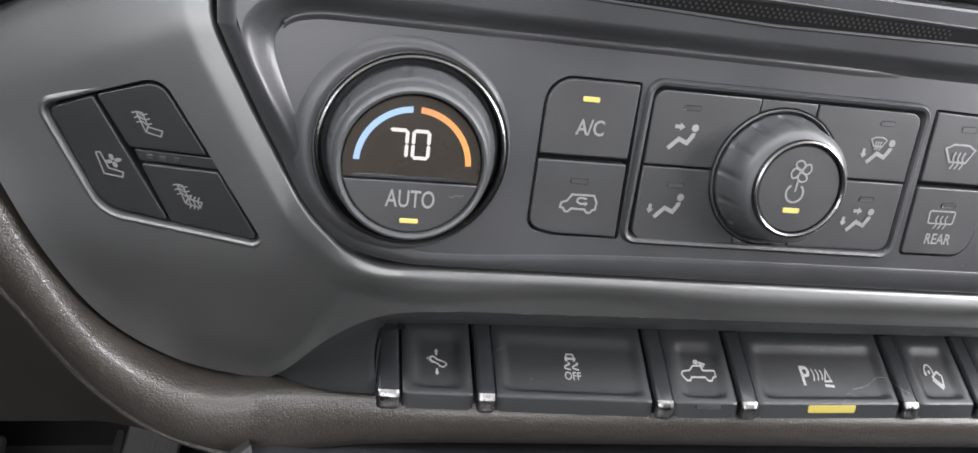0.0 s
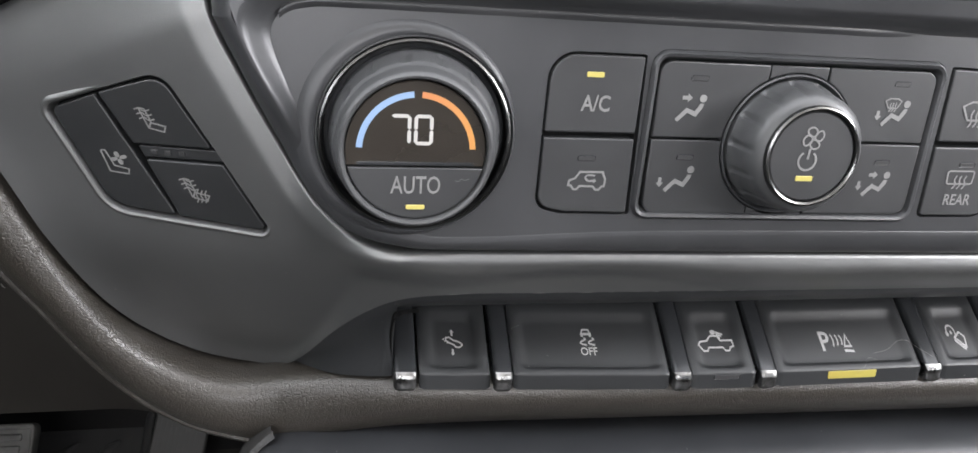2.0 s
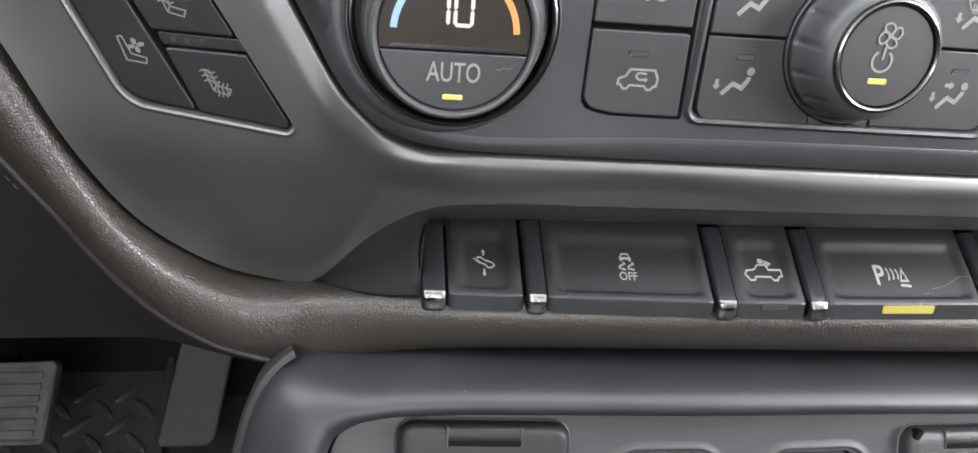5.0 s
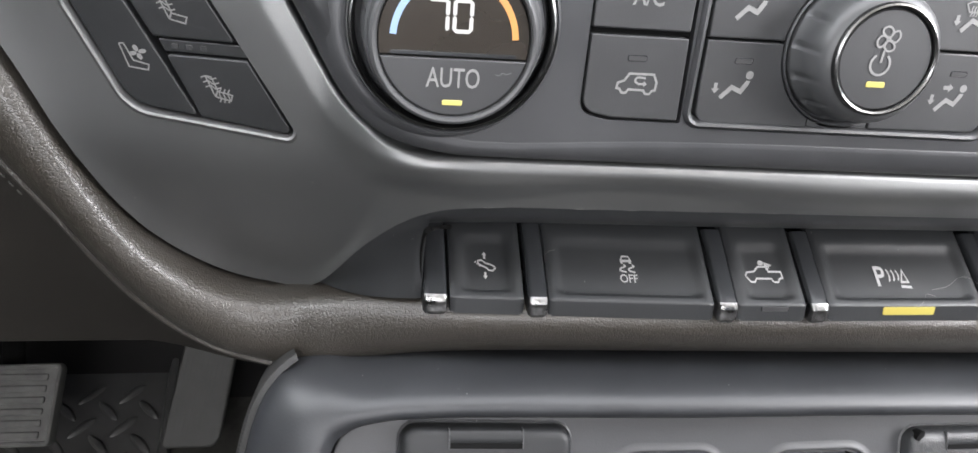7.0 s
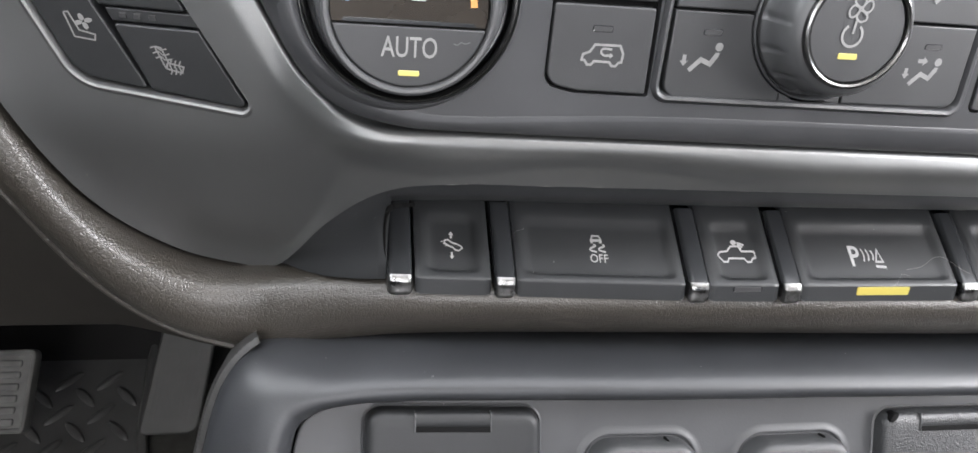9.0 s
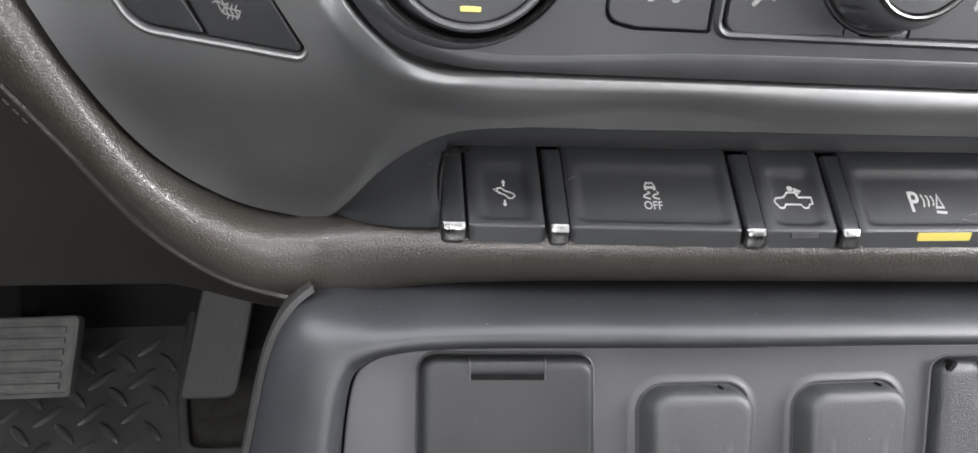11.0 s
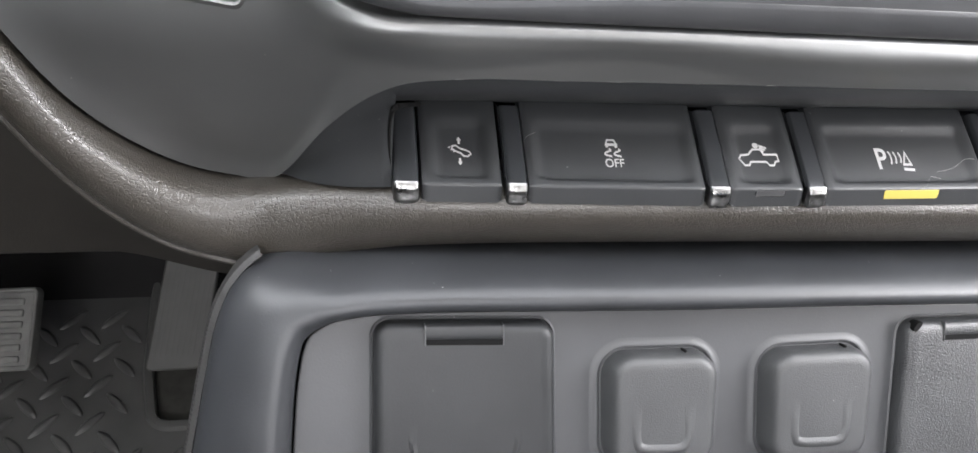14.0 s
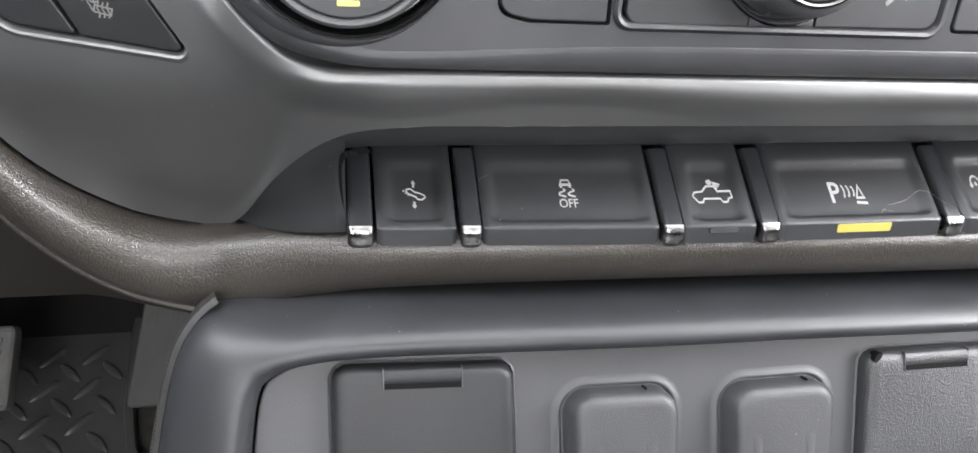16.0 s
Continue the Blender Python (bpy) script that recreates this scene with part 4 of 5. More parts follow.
def strip(x0, x1, first=False):
    th = thing("divider_strip", ((x0 + x1) / 2, 0.03, -0.081), "gloss black divider strip with a chrome tip between switches", "trim strip", "divider strips of the switch row")

    def make(s0, s1, lift, name, mat, label, x0=x0, taper=0.0):
        bm = bmesh.new()
        cols = [0, 0.04, 0.11, 0.25, 0.5, 0.75, 0.89, 0.96, 1.0]
        fall = [0.0012, 0.0005, 0.00012, 0.00004, 0, 0.00004, 0.00012, 0.0005, 0.0012]
        rows = []
        for k in range(25):
            s = s0 + (s1 - s0) * k / 24
            row = []
            for c, f in zip(cols, fall):
                x = x0 + (x1 - x0) * (0.5 + (c - 0.5) * (1 - 0.22 * taper * smooth01((s - 0.90) / 0.10)))
                if first:
                    x += 0.0018 * (1 - smooth01((s - 0.03) / 0.09)) * (1 - c)
                row.append(row_point(x, s, lift - f - taper * 0.0009 * smooth01((s - 0.92) / 0.08) + taper * 0.0003 * math.exp(-((s - 0.74) / 0.035) ** 2)))
            rows.append(row)
        loft(bm, rows, False)
        for i in (0, -1):
            a = [bm.verts.new(r[i]) for r in rows]
            b = [bm.verts.new(r[i] + Vector((0, 0.012, 0.0))) for r in rows]
            for k in range(len(a) - 1):
                bm.faces.new((a[k], a[k + 1], b[k + 1], b[k]))
        part(name, bm, mat, th, label)

    make(0.05, 0.640, 0.0007, "spine", M_GLOSS, "")
    make(0.643, 1.0, 0.0011, "tip", M_TIP, "bright worn chrome tip", x0, 1.0)


def row_lead(parent, x, w, lit, z=-0.0729, tall=0.0028):
    bm = bmesh.new()
    o = rounded([(x - w / 2, z - tall / 2), (x + w / 2, z - tall / 2), (x + w / 2 + 0.0003, z + tall / 2), (x - w / 2 - 0.0001, z + tall / 2)], 0.0005, 3)
    slab(bm, o, F_foot, -0.0008, 0.0002, 0.0001, 1)
    part("indicator", bm, M_AMBER if lit else M_GREYPRINT, parent, "lit amber indicator bar" if lit else "")
    if not lit:
        bm = bmesh.new()
        band(bm, [(-0.0003, 0.0), (-0.0001, 0.0002), (0.0001, 0.0001)], o, F_foot)
        part("indicator_rim", bm, M_GLOSS, parent)


def switch_row():
    edges = [(-0.0398, -0.0170), (-0.0092, 0.0430), (0.0508, 0.0737), (0.0816, 0.1378), (0.1462, 0.1698), (0.178, 0.235)]
    labels = ["small black pedal adjustment switch with dished top", "wide black traction control switch with OFF lettering", "small black cargo lamp switch with truck symbol",
              "wide black parking sensor switch with lit amber bar", "small black hill descent switch", "wide black blank switch"]
    sw, prints = [], []
    for (a, b), lab in zip(edges, labels):
        mx = 0.0036 if b - a < 0.03 else 0.0030
        sw.append(row_switch(a, b, mx, lab))
        prints.append(F_print(a, b, mx))
    for a, b, f in ((-0.0481, -0.0408, True), (-0.0158, -0.0097, False), (0.0440, 0.0503, False), (0.0747, 0.0810, False), (0.1390, 0.1455, False), (0.1708, 0.1770, False)):
        strip(a, b, f)
    # pedals
    bm = bmesh.new()
    D = flatter(prints[0], -0.0640, 0.82)
    cx, cz = -0.0284, -0.0638
    foot = [(-0.62, 0.86), (-0.30, 0.98), (0.10, 0.42), (0.52, 0.20), (0.86, -0.10), (0.98, -0.46), (0.70, -0.92), (0.34, -0.86), (0.16, -0.42), (-0.34, -0.02), (-0.64, 0.40)]
    stroke(bm, at(foot, cx, cz, 0.00145, 0, 2.30), 0.00040, D, 0.0002, True)
    for q in range(3):
        stroke(bm, at([(-0.96 + 0.20 * q, 0.52 - 0.34 * q), (-0.78 + 0.20 * q, 0.70 - 0.34 * q)], cx, cz, 0.00145, 0, 2.30), 0.00034, D, 0.00024)
    for q, z in ((90, 0.0027), (-90, -0.0027)):
        arrow(bm, cx, cz + z, 0.0009, q, D)
        stroke(bm, [(cx, cz + z * 0.72), (cx, cz + z * 0.90)], 0.0006, D, 0.00024)
    part("symbol", bm, M_ROWPRINT, sw[0][1], "white printed pedal symbol")
    # skidding car
    bm = bmesh.new()
    D = flatter(prints[1], -0.0641, 0.92)
    cx, cz = 0.0170, -0.0620
    stroke(bm, at([(-0.78, 0.2), (-0.55, 0.85), (0.55, 0.85), (0.78, 0.2)], cx, cz + 0.0004, 0.0013, 0, 1.45), 0.00042, D, 0.0002)
    fill(bm, at([(-1.0, -0.2), (-0.95, 0.25), (0.95, 0.25), (1.0, -0.2)], cx, cz + 0.0004, 0.0013, 0, 1.45), D, 0.00022)
    for x in (-0.72, 0.72):
        fill(bm, at([(x - 0.2, -0.5), (x + 0.2, -0.5), (x + 0.2, -0.1), (x - 0.2, -0.1)], cx, cz + 0.0004, 0.0013, 0, 1.45), D, 0.00024)
    for x in (-0.0013, 0.0015):
        stroke(bm, spline([(cx + x + 0.0004, cz - 0.0005), (cx + x + 0.0009, cz - 0.0009), (cx + x - 0.0006, cz - 0.0014), (cx + x - 0.0008, cz - 0.0019), (cx + x + 0.0011, cz - 0.0023)], 4), 0.00042, D)
    lettering(bm, "OFF", cx - 0.0026, cx + 0.0031, cz - 0.0048, cz - 0.0028, D, 0.0002, 0.012)
    part("symbol", bm, M_ROWPRINT, sw[1][1], "white skidding car over OFF lettering")
    # truck with cargo lamp
    bm = bmesh.new()
    D = prints[2]
    cx, cz = 0.0619, -0.0637
    stroke(bm, at([(-1.0, -0.25), (-0.85, 0.05), (-0.45, 0.12), (-0.2, 0.5), (0.2, 0.5), (0.32, 0.12), (0.98, 0.12), (1.0, -0.35), (0.82, -0.42), (0.72, -0.68), (0.5, -0.68), (0.38, -0.42), (-0.42, -0.42), (-0.52, -0.68), (-0.74, -0.68), (-0.88, -0.40)], cx, cz, 0.0029, 0, 2.2), 0.00042, D, 0.0002, True)
    fill(bm, [(cx + 0.0000 + 0.0010 * math.cos(radians(a)), cz + 0.0023 + 0.0006 * math.sin(radians(a))) for a in range(0, 360, 40)], D)
    for q in range(3):
        stroke(bm, [(cx + 0.0011, cz + 0.0023 - 0.0004 * q), (cx + 0.0034 - 0.0006 * q, cz + 0.0017 - 0.0004 * q)], 0.0004, D, 0.00024)
    part("symbol", bm, M_ROWPRINT, sw[2][1], "white truck with cargo lamp symbol")
    row_lead(sw[2][1], 0.0628, 0.0088, False, -0.0722, 0.0016)
    # parking sensor
    bm = bmesh.new()
    D = prints[3]
    lettering(bm, "P", 0.1018, 0.1055, -0.0665, -0.0619, D)
    for q in range(3):
        stroke(bm, [(0.1062 + 0.0017 * q + 0.0008 * math.sin(w), -0.0640 - 0.0014 * math.cos(w) * (1 - 0.1 * q)) for w in (0.2, 0.8, 1.57, 2.3, 2.9)], 0.0005, D)
    stroke(bm, [(0.1108, -0.0655), (0.1123, -0.0628), (0.1134, -0.0655)], 0.0005, D, 0.0002, True)
    stroke(bm, [(0.1103, -0.0665), (0.1140, -0.0667)], 0.0006, D)
    part("symbol", bm, M_ROWPRINT, sw[3][1], "white printed P with sensor waves")
    row_lead(sw[3][1], 0.1100, 0.0186, True)
    # hill descent
    bm = bmesh.new()
    D = prints[4]
    cx, cz = 0.1580, -0.0640
    stroke(bm, at([(-1.0, -0.45), (-0.72, 0.30), (-0.45, 0.85), (0.45, 0.85), (0.72, 0.30), (1.0, -0.45)], cx + 0.0013, cz - 0.0008, 0.0019, -38, 1.1), 0.00055, D, 0.0002, True)
    stroke(bm, at([(-1.0, -0.85), (1.0, -0.85)], cx + 0.0013, cz - 0.0008, 0.0019, -38, 1.1), 0.0007, D, 0.00024)
    stroke(bm, circle(cx - 0.0018, cz + 0.0010, 0.0017, 14, 190, -30), 0.0005, D, 0.00026)
    fill(bm, circle(cx - 0.0036, cz + 0.0006, 0.0006, 10), D, 0.0003)
    fill(bm, circle(cx - 0.0018, cz + 0.0009, 0.0005, 10), D, 0.0003)
    part("symbol", bm, M_ROWPRINT, sw[4][1], "white vehicle on a slope symbol")


switch_row()


def switch_housing():
    coarse = OUTER[8 * 8:]
    edge = []
    for a, b in zip(coarse, coarse[1:]):
        n = max(1, int((b.x - a.x) / 0.0009)) if a.x < 0.2 else 2
        edge += [a.lerp(b, k / n) for k in range(n)]
    edge.append(coarse[-1])
    strips = (-0.0395, -0.0125, 0.0470, 0.0778, 0.1425, 0.1740)
    start = min(range(len(edge)), key=lambda i: abs(edge[i].x + 0.0496))
    rows = [[] for _ in range(9)]
    for p in edge[start:]:
        ye = pewter_depth(p.x, p.y, 0.02)
        near = smooth01((p.x + 0.050) / 0.03)
        rows[0].append(Vector((p.x, ye + 0.0008, p.y - 0.0003)))
        end = row_point(p.x, 0.015, 0.0018)
        first = rows[0][-1]
        for r, (fy, fz) in zip(rows[1:], ((0.06, 0.17), (0.26, 0.50), (0.50, 0.70), (0.70, 0.83), (0.84, 0.915), (0.94, 0.97), (1.0, 1.0))):
            cap = sum(math.exp(-((p.x - c) / 0.0034) ** 4) for c in strips) * math.exp(-((fy - 0.86) / 0.13) ** 2)
            r.append(Vector((p.x, first.y + (end.y - first.y) * fy - 0.0030 * cap * near, first.z + (end.z - first.z) * fz + 0.0006 * cap)))
        rows[8].append(rows[7][-1] + Vector((0, 0.006, -0.003)))
    th = thing("switch_housing", (0.05, 0.04, -0.06), "dark plastic hood over the switch row and panel beside it", "housing")
    bm = bmesh.new()
    loft(bm, rows, False)
    part("hood", bm, M_HOOD, th)
    # smooth cheek from the painted edge round to the first strip
    stop = min(range(len(edge)), key=lambda i: abs(edge[i].x + 0.0506))
    grid = []
    for i in range(stop + 1):
        f = i / stop
        p = edge[i]
        base = Vector((p.x, pewter_depth(p.x, p.y, 0.02) + 0.0008, p.y - 0.0003))
        g = max(0.0, base.z + 0.0812 - 0.0047 * f)
        grid.append([base + Vector((0, (0.46 * q + 0.14 * math.sin(math.pi * q)) * g, -q * g)) for q in [k / 12 for k in range(13)]])
    grid.append([q + Vector((0.0022, 0.0004, 0)) for q in grid[-1]])
    grid.append([q + Vector((0.0001, 0.020, 0)) for q in grid[-1]])
    bm = bmesh.new()
    loft(bm, grid, False)
    part("cheek", bm, M_HOOD, th)
    # black tube laid on cheek and hood stands in for the slot's shade
    bm = bmesh.new()
    c = spline([Vector(p) for p in ((-0.0420, 0.0186, -0.0477), (-0.0453, 0.0187, -0.0480), (-0.0480, 0.0172, -0.0480), (-0.0493, 0.0179, -0.0500), (-0.0496, 0.0221, -0.0565), (-0.0492, 0.0258, -0.0644), (-0.0487, 0.0281, -0.0688))], 6)
    loft(bm, [[p + Vector((0.0005 * g * math.cos(w), 0.0007 * g * math.sin(w), 0.0004 * g * math.sin(w))) for w in [2 * math.pi * k / 8 for k in range(8)]]
              for i, p in enumerate(c) for g in (0.25 + 0.75 * smooth01((len(c) - 1 - i) / 12) + 0.5 * math.exp(-((i - 14) / 5) ** 2),)])
    part("slot", bm, M_DARK, th, "raised black line in place of the shaded slot beside the first strip")
    bm = bmesh.new()
    loft(bm, [[Vector((x, 0.060 + 0.5 * bend(x), z)) for x in (-0.085, -0.04, 0.0, 0.05, 0.15, XR)] for z in (-0.040, -0.110)], False)
    part("back_wall", bm, M_DARK, th)


switch_housing()


def small_wear():
    # bare nicks along the lower edge of the painted trim
    rnd = random.Random(4)
    edge = [p for p in OUTER if -0.056 < p.x < 0.2]
    bm = bmesh.new()
    for i in range(30):
        x0 = -0.056 + 0.0085 * i + rnd.uniform(-0.003, 0.003)
        L = rnd.uniform(0.002, 0.009)
        pts = []
        for k in range(7):
            x = x0 + L * k / 6
            q = min(edge, key=lambda p: abs(p.x - x))
            q2 = min((p for p in edge if p is not q), key=lambda p: abs(p.x - x))
            t = (x - q.x) / (q2.x - q.x) if abs(q2.x - q.x) > 1e-9 else 0
            z = q.y + (q2.y - q.y) * t
            pts.append(Vector((x, pewter_depth(x, z, 0.02) + 0.0001, z)))
        r = rnd.uniform(0.00009, 0.00020)
        loft(bm, [[p + Vector((0, -r * (1 - abs(k - 3) / 3.4) * math.cos(w), r * (1 - abs(k - 3) / 3.4) * math.sin(w))) for w in [2 * math.pi * j / 6 for j in range(6)]] for k, p in enumerate(pts)])
    tagged(part("edge_nicks", bm, M_TIP, SURROUND, "thin bright worn nicks along the edge"), kind="stuff")
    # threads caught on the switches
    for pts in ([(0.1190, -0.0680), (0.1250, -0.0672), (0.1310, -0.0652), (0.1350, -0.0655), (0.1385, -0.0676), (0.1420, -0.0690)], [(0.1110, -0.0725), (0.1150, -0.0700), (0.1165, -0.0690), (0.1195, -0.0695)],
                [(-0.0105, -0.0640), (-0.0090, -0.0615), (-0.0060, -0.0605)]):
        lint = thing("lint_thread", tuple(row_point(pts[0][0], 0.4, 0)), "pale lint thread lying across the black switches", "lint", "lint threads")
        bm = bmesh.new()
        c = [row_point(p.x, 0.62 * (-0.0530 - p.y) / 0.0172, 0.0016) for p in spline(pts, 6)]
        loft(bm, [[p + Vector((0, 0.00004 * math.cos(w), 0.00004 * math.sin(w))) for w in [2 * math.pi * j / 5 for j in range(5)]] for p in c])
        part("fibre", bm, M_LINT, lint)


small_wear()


# ---- rolled bolster under the panel: its upper and lower edges ----
def roll_edges():
    top = [Vector((p.x - 0.0009, pewter_depth(p.x, p.y, 0.05) + 0.0062, p.y - 0.0012)) for p in OUTER[:7 * 8 + 1:4]]
    top += [Vector(p) for p in ((-0.0875, 0.0500, -0.0834), (-0.0780, 0.0475, -0.0812), (-0.0620, 0.0445, -0.0784), (-0.0450, 0.0385, -0.0762), (-0.0200, 0.0335, -0.0752), (0.0100, 0.0285, -0.0745), (0.060, 0.0235, -0.0740), (0.16, 0.0225, -0.0745), (XR, 0.0225, -0.0755))]
    low = [Vector(p) for p in ((-0.262, 0.064, 0.120), (-0.255, 0.063, 0.098), (-0.247, 0.062, 0.076), (-0.238, 0.060, 0.055), (-0.228, 0.058, 0.034), (-0.214, 0.055, 0.013), (-0.197, 0.052, -0.010), (-0.180, 0.049, -0.030),
                               (-0.1665, 0.0480, -0.0478), (-0.1570, 0.0495, -0.0605), (-0.1478, 0.0515, -0.0742), (-0.1390, 0.0535, -0.0855), (-0.1278, 0.0550, -0.0963), (-0.1150, 0.0560, -0.1045), (-0.1025, 0.0565, -0.1088), (-0.0900, 0.0550, -0.1110), (-0.0790, 0.0510, -0.1092),
                               (-0.0620, 0.0420, -0.1047), (-0.0450, 0.0400, -0.1011), (-0.0200, 0.0370, -0.0988), (0.0100, 0.0340, -0.0976), (0.060, 0.0300, -0.0972), (0.16, 0.0290, -0.0982), (XR, 0.0290, -0.0992))]
    for _ in range(16):
        top = [p if i in (0, len(top) - 1) else Vector((p.x, (top[i - 1].y + 2 * p.y + top[i + 1].y) / 4, p.z)) for i, p in enumerate(top)]
        low = [p if i in (0, len(low) - 1) else Vector((p.x, (low[i - 1].y + 2 * p.y + low[i + 1].y) / 4, p.z)) for i, p in enumerate(low)]
    return spline(top, 6), spline(low, 6)


ROLL_TOP, ROLL_LOW = roll_edges()


def bolster():
    th = thing("padded_bolster", (0.0, 0.03, -0.095), "brown-grey grained vinyl bolster rolled round the dash edge", "dash bolster")
    bm = bmesh.new()
    rings = []
    for a, b in zip(ROLL_TOP, ROLL_LOW):
        k = smooth01((-0.035 - a.x) / 0.07)
        swell = 0.0150 + 0.0010 * k - 0.0045 * math.exp(-((a.x + 0.085) / 0.030) ** 2)
        peak = 0.72 + 0.10 * math.exp(-((a.x + 0.085) / 0.030) ** 2)
        ring = [a + Vector((0, 0.012, 0))]
        for i in range(29):
            t = i / 28
            q = math.sin(math.pi * t ** peak) ** (0.72 - 0.10 * k + 0.26 * smooth01((-0.100 - a.x) / 0.030))
            ring.append(a.lerp(b, 0.5 - 0.5 * math.cos(math.pi * t) * (1 - 0.1 * math.sin(math.pi * t))) + Vector((0, -swell * q, 0)))
        ring.append(b + Vector((0, 0.012, 0)))
        rings.append(ring)
    loft(bm, rings, False)
    part("roll", bm, M_BOLSTER, th)
    # piping and stitches along the lower edge
    lower = []
    for a, b in zip(ROLL_TOP, ROLL_LOW):
        if a.x < -0.070:
            d = (b - a).normalized()
            lower.append((b + d * 0.0004 - Vector((0, 0.0028, 0)), d, Vector((0, -1, 0))))
    bm = bmesh.new()
    loft(bm, [[q + d * (0.0013 * math.cos(w)) + out * (0.0022 * math.sin(w)) for w in [2 * math.pi * k / 8 for k in range(8)]] for q, d, out in lower])
    part("piping", bm, M_BOLSTER, th)
    bm = bmesh.new()
    for (q, d, out), (q2, _, _) in zip(lower[::1], lower[1::1]):
        if q.x > -0.165:
            break
        n = max(1, int((q2 - q).length / 0.0042))
        for k in range(n):
            a, b = q.lerp(q2, (k + 0.15) / n) + d * 0.0030 + out * 0.0007, q.lerp(q2, (k + 0.75) / n) + d * 0.0030 + out * 0.0007
            loft(bm, [[c + d * (0.0003 * math.cos(w)) + out * (0.0003 * math.sin(w)) for w in [2 * math.pi * j / 6 for j in range(6)]] for c in (a, a.lerp(b, 0.5) + out * 0.0002, b)])
    tagged(part("stitching", bm, M_THREAD, th, "grey sewing thread"), kind="stuff")
    # knee panel below
    bm = bmesh.new()
    rows = [[q for q, d, out in lower]]
    for t, sag in ((0.06, 0.004), (0.2, 0.010), (0.4, 0.014), (0.6, 0.014), (0.8, 0.009), (1.0, 0.0)):
        row = []
        for q, d, out in lower:
            end = Vector((q.x * 1.16 - 0.002, 0.165, -0.1705 - 0.016 * smooth01((q.x + 0.150) / 0.060)))
            p = q.lerp(end, t)
            row.append(Vector((p.x, p.y + sag, p.z)))
        rows.append(row)
    edge = rows[-1]
    loft(bm, rows, False)
    knee = thing("knee_panel", (-0.18, 0.10, -0.13), "dark brown vinyl knee panel under the dash bolster", "knee panel")
    part("face", bm, M_KNEE, knee)
    bm = bmesh.new()
    loft(bm, [edge] + [[Vector((p.x, y, z)) for p in edge] for y, z in ((0.172, -0.175), (0.215, -0.180), (0.250, -0.120))], False)
    part("underside", bm, M_KNEE, knee)


bolster()


